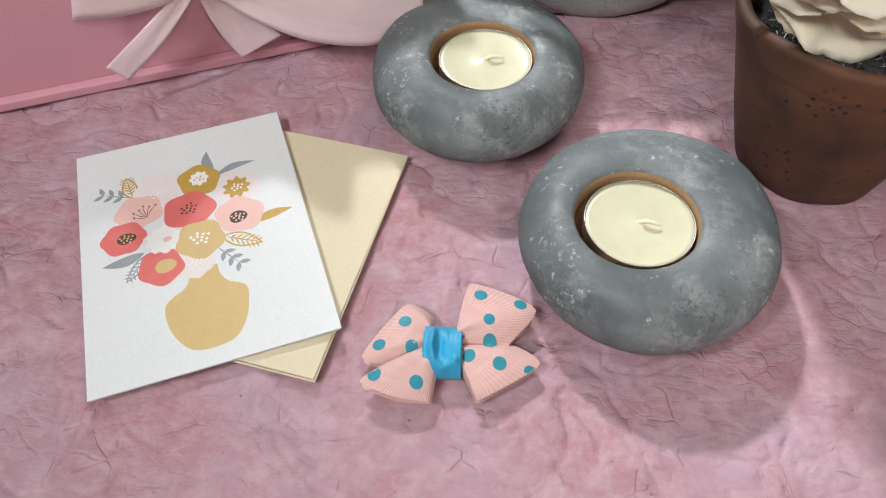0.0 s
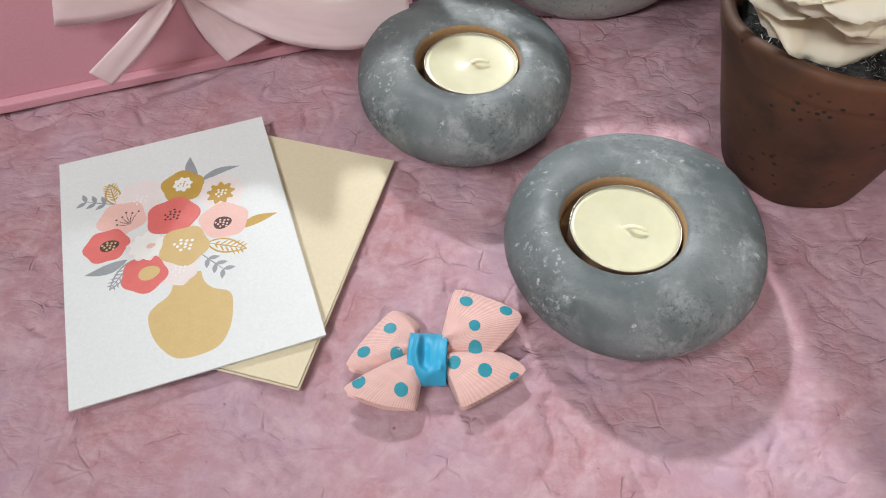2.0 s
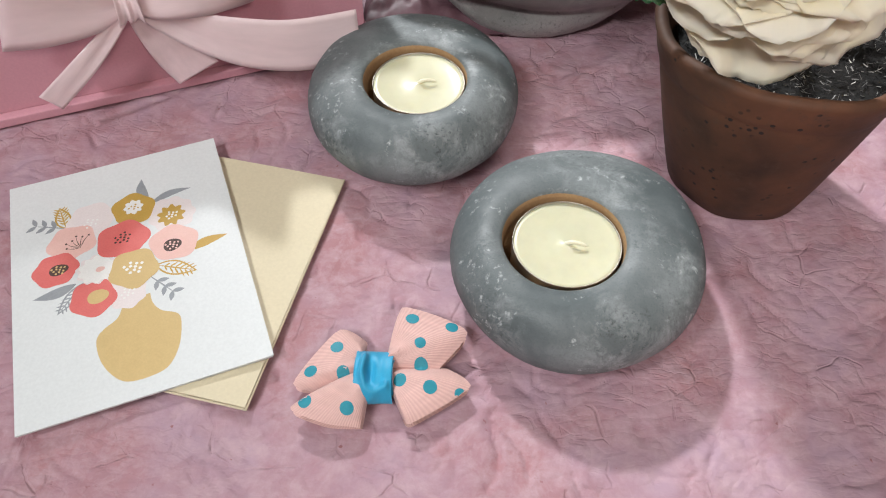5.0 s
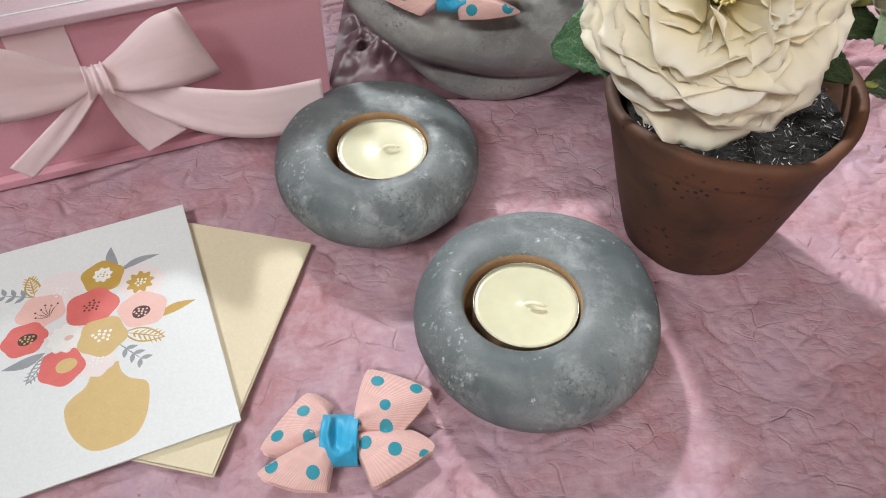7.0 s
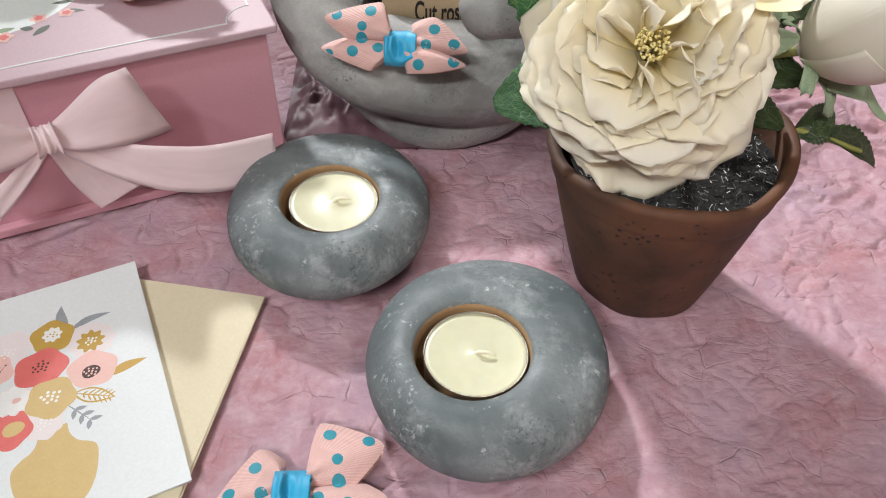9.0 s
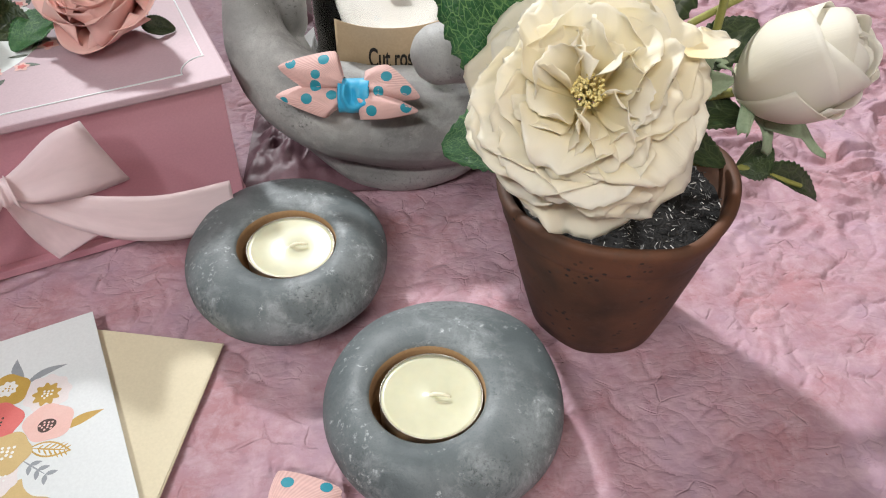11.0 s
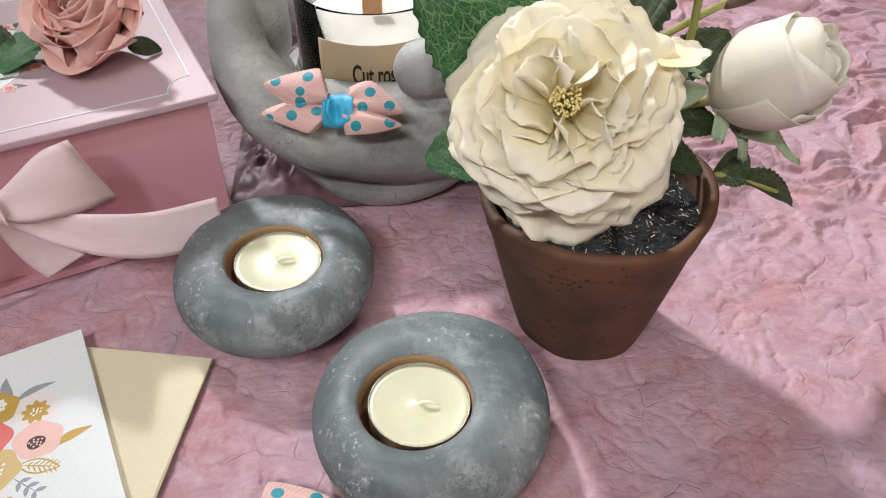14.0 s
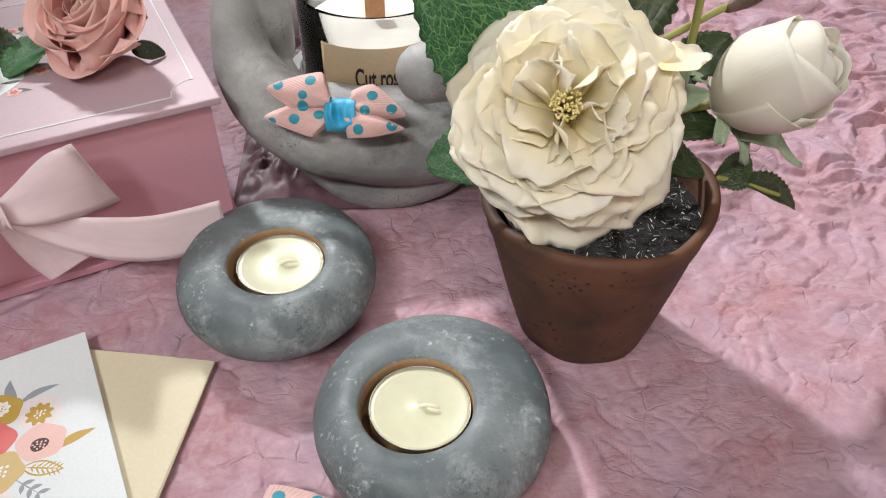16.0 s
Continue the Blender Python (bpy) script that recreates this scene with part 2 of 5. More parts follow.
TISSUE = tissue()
WOOD = plain("table_wood", (0.24, 0.13, 0.07), (0.32, 0.19, 0.1), 0.5, 12, 300)
WALLPAINT = plain("wall_paint", (0.12, 0.115, 0.11), (0.15, 0.145, 0.14), 0.8, 3, 200, 0.05)
CEILPAINT = plain("ceiling_paint", (0.50, 0.49, 0.48), (0.54, 0.53, 0.52), 0.85, 3, 200, 0.05)
FLOORWOOD = plain("floor_boards", (0.25, 0.16, 0.1), (0.34, 0.22, 0.14), 0.5, 4, 120)
STONE = concrete("grey_cast_stone", (0.090, 0.108, 0.112), (0.195, 0.215, 0.218), (0.50, 0.53, 0.53))
STATUE = concrete("grey_concrete", (0.25, 0.25, 0.24), (0.40, 0.395, 0.38), (0.55, 0.55, 0.53), 0.5)
RECESS = plain("tan_recess_wall", (0.30, 0.17, 0.075), (0.42, 0.26, 0.13), 0.8, 90, 800, 0.3)
WAX = plain("cream_wax", (0.615, 0.60, 0.425), (0.63, 0.615, 0.44), 0.26, 30, 200, 0.0, sss=0.2)
JARWAX = plain("white_wax", (0.54, 0.515, 0.46), (0.58, 0.555, 0.50), 0.35, 60, 500, 0.04)
ALU = plain("tealight_aluminium", (0.50, 0.47, 0.42), (0.58, 0.55, 0.50), 0.42, 200, 900, 0.1, metal=1.0)
WICK = plain("waxed_wick", (0.80, 0.75, 0.55), (0.85, 0.81, 0.64), 0.5, 300, 1200, 0.0)
CLAY = terracotta()
SOIL = plain("black_soil", (0.004, 0.0035, 0.0035), (0.012, 0.011, 0.010), 0.95, 300, 1500, 0.8, depth=0.001)
CHIPS = island_mat("soil_fibres", (0.010, 0.009, 0.009), (0.75, 0.73, 0.70), 0.85)
CREAM_PETAL = petal_mat("cream_silk_petal", (0.985, 0.972, 0.91), (0.985, 0.86, 0.50))
BUD_PETAL = petal_mat("ivory_silk_petal", (0.965, 0.955, 0.90), (0.955, 0.89, 0.71))
PEACH_PETAL = petal_mat("peach_silk_petal", (0.93, 0.63, 0.56), (0.88, 0.38, 0.35), 0.2)
PALE_PETAL = petal_mat("pale_blush_petal", (0.80, 0.62, 0.54), (0.72, 0.45, 0.38), 0.2)
STAMEN = plain("yellow_stamen", (0.80, 0.64, 0.22), (0.86, 0.76, 0.38), 0.7, 300, 1500)
LEAF = leaf_mat("veined_green_leaf", (0.014, 0.075, 0.024), (0.030, 0.125, 0.042), (0.15, 0.29, 0.10), 13.0)
SMALL_LEAF = leaf_mat("dark_green_leaf", (0.014, 0.034, 0.013), (0.042, 0.062, 0.022), (0.07, 0.10, 0.04), 4.0)
SEPAL = plain("pale_green_sepal", (0.24, 0.33, 0.20), (0.36, 0.45, 0.30), 0.6, 120, 900)
STEM = plain("olive_stem", (0.22, 0.22, 0.05), (0.32, 0.32, 0.09), 0.5, 150, 900)
TWIG = plain("brown_twig", (0.06, 0.035, 0.025), (0.14, 0.07, 0.04), 0.6, 150, 900)
CARD = plain("white_card", (0.70, 0.725, 0.725), (0.73, 0.755, 0.755), 0.55, 30, 900, 0.05)
ENVELOPE = plain("cream_envelope_paper", (0.66, 0.58, 0.405), (0.69, 0.61, 0.435), 0.65, 30, 900, 0.08)
INK_GOLD = plain("ochre_ink", (0.60, 0.43, 0.19), (0.64, 0.47, 0.21), 0.55, 200, 1500, 0.05)
INK_DARKGOLD = plain("mustard_ink", (0.50, 0.31, 0.06), (0.55, 0.35, 0.08), 0.55, 200, 1500, 0.05)
INK_RED = plain("coral_ink", (0.68, 0.14, 0.13), (0.72, 0.18, 0.16), 0.55, 200, 1500, 0.05)
INK_PINK = plain("blush_ink", (0.78, 0.48, 0.42), (0.80, 0.52, 0.47), 0.55, 200, 1500, 0.05)
INK_PALE = plain("pale_grey_pink_ink", (0.76, 0.68, 0.67), (0.79, 0.72, 0.71), 0.55, 200, 1500, 0.05)
INK_GREY = plain("grey_ink", (0.27, 0.29, 0.31), (0.33, 0.35, 0.37), 0.55, 200, 1500, 0.05)
INK_DARK = plain("brown_ink", (0.06, 0.03, 0.025), (0.09, 0.05, 0.04), 0.55, 200, 1500, 0.05)
INK_WHITE = plain("white_ink", (0.80, 0.79, 0.76), (0.84, 0.83, 0.80), 0.55, 200, 1500, 0.05)
GROSGRAIN = by_uv("pink_grosgrain", (0.66, 0.40, 0.365), (0.76, 0.485, 0.44), "Y", 27.0, 0.65, 0.28)
TEAL = plain("teal_print", (0.012, 0.225, 0.30), (0.020, 0.275, 0.35), 0.55, 300, 1500, 0.2)
BLUE_SATIN = by_uv("blue_satin", (0.020, 0.33, 0.56), (0.026, 0.37, 0.60), "X", 90.0, 0.50, 0.06, 0.1, 0.0)
PINK_SATIN = by_uv("pale_pink_satin", (0.95, 0.76, 0.775), (0.96, 0.78, 0.795), "Y", 60.0, 0.33, 0.015, 0.3, 0.4, through_light=0.12)
BOXPINK = plain("pink_box_paper", (0.64, 0.325, 0.385), (0.68, 0.355, 0.415), 0.5, 20, 900, 0.06)
LIDPINK = plain("pale_pink_lid_paper", (0.51, 0.36, 0.40), (0.55, 0.395, 0.435), 0.5, 20, 900, 0.05)
PANEL = plain("mint_white_print", (0.74, 0.79, 0.77), (0.78, 0.82, 0.80), 0.5, 40, 900, 0.05)
LABEL = plain("kraft_label", (0.40, 0.29, 0.17), (0.46, 0.34, 0.21), 0.6, 60, 900, 0.1)
BLACK = plain("black_ink", (0.012, 0.011, 0.010), (0.02, 0.018, 0.016), 0.5, 200, 900, 0.0)
WOODWICK = plain("wooden_wick", (0.30, 0.14, 0.055), (0.40, 0.21, 0.10), 0.6, 200, 900, 0.3)
GLASS = glass_mat()
# dark mauve: the shade on the tissue there is put into this colour
SHADED_SHEET = plain("mauve_shaded_sheet", (0.09, 0.04, 0.052), (0.15, 0.08, 0.095), 0.55, 60, 500, 0.3)

# ---- building helpers ----


def thing(name, m, label, category, group="", kind=""):
    ob = new(name)
    ob.empty_display_size = 0.01
    ob.matrix_world = m
    return tagged(ob, label, category, group, kind)


def part(name, bm, material, parent, label="", smooth=True):
    """Link a bmesh as one mesh object under a thing or a part."""
    me = bpy.data.meshes.new(name)
    bm.to_mesh(me)
    bm.free()
    for mt in material if isinstance(material, (list, tuple)) else (material,):
        me.materials.append(mt)
    if smooth:
        me.polygons.foreach_set("use_smooth", [True] * len(me.polygons))
    ob = new(name, me)
    ob.parent = parent
    return tagged(ob, label)


def sheet(f, nu, nv, thick=0.0, closed=False):
    """A grid of f(u, v), with UVs, made solid if thick."""
    bm = bmesh.new()
    uvl = bm.loops.layers.uv.new("UVMap")
    vs = [[bm.verts.new(f(i / nu, j / nv)) for j in range(nv + 1)] for i in range(nu if closed else nu + 1)]
    n = len(vs)
    for i in range(nu):
        for j in range(nv):
            face = bm.faces.new((vs[i][j], vs[(i + 1) % n][j], vs[(i + 1) % n][j + 1], vs[i][j + 1]))
            for loop, (a, b) in zip(face.loops, ((i, j), (i + 1, j), (i + 1, j + 1), (i, j + 1))):
                loop[uvl].uv = (a / nu, b / nv)
    if thick:
        # a second skin along the vertex normals, closed round the rim
        bm.normal_update()
        rim = [e for e in bm.edges if e.is_boundary]
        twin = {v: bm.verts.new(v.co + v.normal * thick) for v in bm.verts[:]}
        sides = []
        for face in bm.faces[:]:
            uvs = [loop[uvl].uv.copy() for loop in face.loops]
            top = bm.faces.new([twin[v] for v in face.verts])
            for loop, uv in zip(top.loops, uvs):
                loop[uvl].uv = uv
        for e in rim:
            loop = e.link_loops[0]
            a, b = loop.vert, loop.link_loop_next.vert
            uv_a, uv_b = loop[uvl].uv.copy(), loop.link_loop_next[uvl].uv.copy()
            sides.append((bm.faces.new((a, b, twin[b], twin[a])), uv_a, uv_b))
        for face, uv_a, uv_b in sides:
            for loop, uv in zip(face.loops, (uv_a, uv_b, uv_b, uv_a)):
                loop[uvl].uv = uv
        low = [f for f in bm.faces if all(v in twin for v in f.verts)]
        bmesh.ops.reverse_faces(bm, faces=low)
    return bm


def lathe(profile, n=64, wob=None):
    """Turn a closed or open profile of (r, z) round the z axis."""
    def f(u, v):
        k = v * (len(profile) - 1)
        i = min(int(k), len(profile) - 2)
        r = profile[i][0] + (profile[i + 1][0] - profile[i][0]) * (k - i)
        z = profile[i][1] + (profile[i + 1][1] - profile[i][1]) * (k - i)
        p = Vector((r * math.cos(2 * math.pi * u), r * math.sin(2 * math.pi * u), z))
        return wob(p) if wob else p
    bm = sheet(f, n, len(profile) - 1, closed=True)
    bmesh.ops.remove_doubles(bm, verts=bm.verts[:], dist=1e-6)
    bmesh.ops.recalc_face_normals(bm, faces=bm.faces[:])
    return bm


def box_bm(x0, y0, z0, x1, y1, z1, bevel=0.0):
    bm = bmesh.new()
    bmesh.ops.create_cube(bm, size=1)
    for v in bm.verts:
        v.co = Vector((x0 + (v.co.x + .5) * (x1 - x0), y0 + (v.co.y + .5) * (y1 - y0), z0 + (v.co.z + .5) * (z1 - z0)))
    if bevel:
        bmesh.ops.bevel(bm, geom=bm.edges[:], offset=bevel, segments=2, affect="EDGES", profile=0.6)
    return bm


def tube(points, radii, n=10):
    """A tapered tube through points, smoothed, with rounded ends."""
    pts = [Vector(p) for p in points]
    dense, rad = [], []
    for i in range(len(pts) - 1):
        a, b, c, d = pts[max(0, i - 1)], pts[i], pts[i + 1], pts[min(len(pts) - 1, i + 2)]
        for k in range(6):
            t = k / 6
            dense.append(0.5 * ((2 * b) + (c - a) * t + (2 * a - 5 * b + 4 * c - d) * t * t + (3 * b - a - 3 * c + d) * t ** 3))
            rad.append(radii[i] + (radii[i + 1] - radii[i]) * t)
    dense.append(pts[-1])
    rad.append(radii[-1])
    caps = [(math.sin(a), 1 - math.cos(a)) for a in (0.25, 0.7, 1.15)]
    t0, t1 = (dense[1] - dense[0]).normalized(), (dense[-1] - dense[-2]).normalized()
    head = [(dense[0] - t0 * rad[0] * (1 - b), rad[0] * a) for a, b in caps]
    tail = [(dense[-1] + t1 * rad[-1] * (1 - b), rad[-1] * a) for a, b in reversed(caps)]
    rings = head + list(zip(dense, rad)) + tail
    side = t0.orthogonal().normalized()
    bm = bmesh.new()
    loops = []
    for i, (p, r) in enumerate(rings):
        d = (rings[min(i + 1, len(rings) - 1)][0] - rings[max(i - 1, 0)][0]).normalized()
        side = (side - d * side.dot(d)).normalized()
        up = d.cross(side)
        loops.append([bm.verts.new(p + r * (math.cos(2 * math.pi * k / n) * side + math.sin(2 * math.pi * k / n) * up)) for k in range(n)])
    for a, b in zip(loops, loops[1:]):
        for k in range(n):
            bm.faces.new((a[k], a[(k + 1) % n], b[(k + 1) % n], b[k]))
    bm.faces.new(loops[0][::-1])
    bm.faces.new(loops[-1])
    return bm


def merge(*bms):
    out = bmesh.new()
    for b in bms:
        me = bpy.data.meshes.new("tmp")
        b.to_mesh(me)
        b.free()
        out.from_mesh(me)
        bpy.data.meshes.remove(me)
    return out


def basis(x, y, z, at):
    m = Matrix.Identity(4)
    for i, c in enumerate((x, y, z, at)):
        m.col[i][:3] = c
    return m


def facing(at, axis, spin=0.0):
    """A pose at a place whose z axis points along axis."""
    q = Vector(axis).to_track_quat("Z", "Y")
    return Matrix.Translation(at) @ q.to_matrix().to_4x4() @ pose(0, 0, 0, 0, 0, spin)


# ---- room and table ----


def slab(name, lo, hi, material, label):
    bm = box_bm(*lo, *hi)
    ob = part(name, bm, material, None, label, smooth=False)
    return tagged(ob, label, name.split("_")[0], "", "structure")


# unseen room shell added to shape bounced light, its walls kept dark
slab("floor", (-1.7, -1.5, -0.83), (1.9, 2.5, -0.75), FLOORWOOD, "brown wooden floor under the table")
slab("ceiling", (-1.7, -1.5, 1.75), (1.9, 2.5, 1.83), CEILPAINT, "unseen light grey ceiling added for bounced light")
slab("wall_north", (-1.7, 2.5, -0.83), (1.9, 2.6, 1.83), WALLPAINT, "unseen dark grey wall behind the table, added for bounced light")
slab("wall_south", (-1.7, -1.6, -0.83), (1.9, -1.5, 1.83), WALLPAINT, "unseen dark grey wall added for bounced light")
slab("wall_west", (-1.8, -1.6, -0.83), (-1.7, 2.6, 1.83), WALLPAINT, "unseen dark grey wall added for bounced light")
slab("wall_east", (1.9, -1.6, -0.83), (2.0, 2.6, 1.83), WALLPAINT, "unseen dark grey wall added for bounced light")


def table():
    t = thing("table", pose(0.2, 0.5, -0.75), "brown wooden table covered with pink tissue paper", "table")
    part("tabletop", box_bm(-0.8, -0.55, 0.70, 0.8, 0.55, 0.745, 0.004), WOOD, t)
    for x in (-0.74, 0.74):
        for y in (-0.49, 0.49):
            part("leg", box_bm(x - .03, y - .03, 0, x + .03, y + .03, 0.70, 0.003), WOOD, t)


table()

# ---- crinkled tissue paper over the table ----


def cells(x, y, size, seed):
    """First and second distance to scattered seeds, for whole arrays."""
    rng = np.random.default_rng(seed)
    n = 256
    jx, jy = rng.random((n, n)), rng.random((n, n))
    gx, gy = x / size, y / size
    ix, iy = np.floor(gx).astype(int), np.floor(gy).astype(int)
    f1, f2 = np.full(x.shape, 9.0), np.full(x.shape, 9.0)
    for dx in (-1, 0, 1):
        for dy in (-1, 0, 1):
            a, b = (ix + dx) % n, (iy + dy) % n
            d = np.hypot(ix + dx + jx[a, b] - gx, iy + dy + jy[a, b] - gy)
            f2 = np.where(d < f1, f1, np.minimum(f2, d))
            f1 = np.minimum(f1, d)
    return f1, f2


def waves(x, y, scale, seed, terms=9):
    rng = np.random.default_rng(seed)
    out = np.zeros(x.shape)
    for k in range(terms):
        a, ph, fr = rng.random() * 2 * np.pi, rng.random() * 2 * np.pi, (0.5 + 1.2 * rng.random()) / scale
        out += np.sin((x * np.cos(a) + y * np.sin(a)) * fr * 2 * np.pi + ph)
    return out / terms ** 0.5


def facets(x, y, size, seed):
    """Random heights joined by flat triangles: the faces of a crumpled sheet."""
    val = np.random.default_rng(seed).random((256, 256)) - 0.5
    gy = y / size / 0.866
    gx = x / size - 0.5 * gy
    ix, iy = np.floor(gx).astype(int), np.floor(gy).astype(int)
    fx, fy = gx - ix, gy - iy
    a, b = val[ix % 256, iy % 256], val[(ix + 1) % 256, (iy + 1) % 256]
    p, q = val[(ix + 1) % 256, iy % 256], val[ix % 256, (iy + 1) % 256]
    low = a + (p - a) * fx + (q - a) * fy
    high = b + (q - b) * (1 - fx) + (p - b) * (1 - fy)
    return np.where(fx + fy < 1, low, high)


def paper_height(x, y):
    wx = x + 0.008 * waves(x, y, 0.07, 1)
    wy = y + 0.008 * waves(x, y, 0.07, 2)
    far = np.clip((x - 0.17) / 0.16, 0, 1) * np.clip((y - 0.36) / 0.14, 0, 1)
    h = 0.0026 * facets(wx, wy * 1.2, 0.040, 51) + 0.0019 * facets(wx * 0.8 + wy * 0.6, wy - wx * 0.5, 0.019, 52) + 0.0011 * facets(wx - 0.7 * wy, wy, 0.009, 53)
    h *= 0.80 + 0.35 * waves(x, y, 0.10, 54)
    # sharp pinched creases along some of the folds
    for size, deep, seed in ((0.045, 0.0020, 11), (0.022, 0.0015, 12), (0.011, 0.0008, 13)):
        f1, f2 = cells(wx * 0.8 + 0.2 * wy, wy * 1.3, size, seed)
        some = np.clip(waves(x, y, 0.035, seed + 20) * 1.6 - 0.15, 0, 1)
        h -= deep * some * np.clip(1 - (f2 - f1) / (0.0028 / size * 0.5 + 0.02), 0, 1)
    # long wavy wrinkles further back
    ridge = np.abs(facets(wx * 0.75 + 0.15 * wy, wy * 1.9, 0.034, 30)) * 2
    fine = np.abs(facets(wx * 0.9 - 0.2 * wy, wy * 1.7, 0.016, 31)) * 2
    h += far * (0.0082 * (ridge - 0.4) + 0.0048 * (fine - 0.4))
    return h


def tissue_paper():
    def axis(a, b, lo, hi, fine, coarse):
        left = np.arange(lo, a, coarse)
        return np.concatenate([left, np.arange(a, b, fine), np.arange(b, hi + coarse / 2, coarse)])
    xs, ys = axis(-0.20, 0.60, -0.60, 1.00, 0.0011, 0.02), axis(0.18, 0.80, -0.05, 1.05, 0.0011, 0.02)
    gx, gy = np.meshgrid(xs, ys)
    z = paper_height(gx, gy)
    # things rest on the sheet and press it flat
    z = np.clip(z - 0.0017, -0.0048, -0.0002 + 0.0050 * np.clip((gx - 0.29) / 0.05, 0, 1))
    co = np.stack([gx, gy, z], -1).reshape(-1, 3)
    nx, ny = len(xs), len(ys)
    i = np.arange(nx * ny).reshape(ny, nx)
    quads = np.stack([i[:-1, :-1], i[:-1, 1:], i[1:, 1:], i[1:, :-1]], -1).reshape(-1, 4)
    me = bpy.data.meshes.new("tissue_paper")
    me.from_pydata(co.tolist(), [], quads.tolist())
    me.polygons.foreach_set("use_smooth", [True] * len(me.polygons))
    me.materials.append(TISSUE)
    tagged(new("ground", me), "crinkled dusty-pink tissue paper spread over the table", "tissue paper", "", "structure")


tissue_paper()

# ---- stone tealight holders ----


def holder_bm(a, b, h, hole, depth, off, seed, tilt=0.0, corner=0.0):
    """A pebble-shaped ring of cast stone with a round recess from the top."""
    e = 2.35
    prof = []
    for k in range(27):
        ph = -math.pi / 2 + k / 26 * math.pi
        c, s = abs(math.cos(ph)) ** (2 / e), math.copysign(abs(math.sin(ph)) ** (2 / e), math.sin(ph))
        prof.append((c, h / 2 + h / 2 * s))
    mean = 0.5 * (a + b)
    ring = [(r, z) for r, z in prof if not (z > h / 2 and r * mean < hole + 0.0035)]
    top = ring[-1][1]
    n = 72
    bm = bmesh.new()
    rows = []
    for r, z in ring:
        row = []
        for k in range(n):
            t = 2 * math.pi * k / n
            x, y = a * r * math.cos(t), b * r * math.sin(t)
            lump = 1 + 0.018 * noise.noise(Vector((x * 28 + seed, y * 28, z * 28))) + corner * max(0, math.cos(t - 0.75)) ** 10 * r
            near = min(1, max(0, (1 - r) / 0.45)) if z > h / 2 else 0
            near = near * near * (3 - 2 * near)
            row.append(bm.verts.new((x * lump + off[0] * near, y * lump + off[1] * near, z + (tilt * x if z > h * .3 else 0) + 0.0006 * noise.noise(Vector((x * 60, y * 60, seed))))))
        rows.append(row)
    for r, z in ((hole + 0.0016, top - 0.0002), (hole + 0.0003, top - 0.0014), (hole, top - 0.004), (hole, top - depth * 0.6), (hole, top - depth), (0.006, top - depth)):
        rows.append([bm.verts.new((off[0] + r * math.cos(2 * math.pi * k / n), off[1] + r * math.sin(2 * math.pi * k / n),
                                   z + tilt * r * math.cos(2 * math.pi * k / n) * (z > top - 0.003))) for k in range(n)])
    for q, (r0, r1) in enumerate(zip(rows, rows[1:])):
        for k in range(n):
            f = bm.faces.new((r0[k], r0[(k + 1) % n], r1[(k + 1) % n], r1[k]))
            f.material_index = 1 if q >= len(rows) - 5 else 0
    bm.faces.new(rows[-1]).material_index = 1
    bm.faces.new(rows[0][::-1])
    return bm, top - depth


def stone_holder(x, y, a, b, h, off, seed, label, tilt=0.0, corner=0.0, depth=0.0165):
    ob = thing("tealight_holder", pose(x, y, -0.0020), label, "candle holder", "stone tealight holders")
    bm, seat = holder_bm(a, b, h, 0.0213, depth, off, seed, tilt, corner)
    part("stone_body", bm, [STONE, RECESS], ob)
    t = thing("tealight", pose(x + off[0] + 0.0014, y + off[1] + 0.0006, seat - 0.0018, 0, 0, seed * 6), "cream wax tealight in an aluminium cup inside a stone holder", "tealight", "tealights")
    R, H = 0.0192, 0.0125
    part("cup", lathe([(0.0005, 0), (R - .0008, 0), (R, 0.0008), (R, H - .0004), (R + .0001, H), (R - .0001, H + .0002), (R - .0003, H), (R - .0003, 0.001), (0.0005, 0.001)], 56), ALU, t, "thin silver aluminium cup")
    part("wax", lathe([(0.0004, 0.0012), (R - .0006, 0.0012), (R - .0004, H - .0004), (R - .002, H - .0009), (0.010, H - .0011), (0.004, H - .0013), (0.0016, H - .0006), (0.0004, H - .0004)], 56), WAX, t)
    part("wick", tube([(-0.0005, 0.0004, H - .0012), (0.0015, -0.0004, H + .0006), (0.0044, -0.0014, H + .0008), (0.0064, -0.0022, H + .0002)], [0.0008, .0008, .0007, .0005], 8), WICK, t, "bent waxed wick")


stone_holder(0.1629, 0.3262, 0.0462, 0.0482, 0.0365, (-0.0062, -0.0048), 1.3, "smooth grey stone tealight holder with white bloom, before the clay pot", 0.03, 0.05)
stone_holder(0.0973, 0.4098, 0.0452, 0.0494, 0.0376, (0.0018, -0.0071), 4.1, "smooth grey stone tealight holder with pale specks beside the box")

# ---- greeting card and envelope ----
CARD_POSE = basis((0.9185, 0.3953, 0), (-0.3953, 0.9185, 0), (0, 0, 1), (-0.024, 0.251, 0.0))


def outline(pts, z, thick=0.000006):
    bm = bmesh.new()
    low = [bm.verts.new((x, y, z)) for x, y in pts]
    up = [bm.verts.new((x, y, z + thick)) for x, y in pts]
    bm.faces.new(up)
    for i in range(len(pts)):
        j = (i + 1) % len(pts)
        bm.faces.new((low[i], low[j], up[j], up[i]))
    return bm


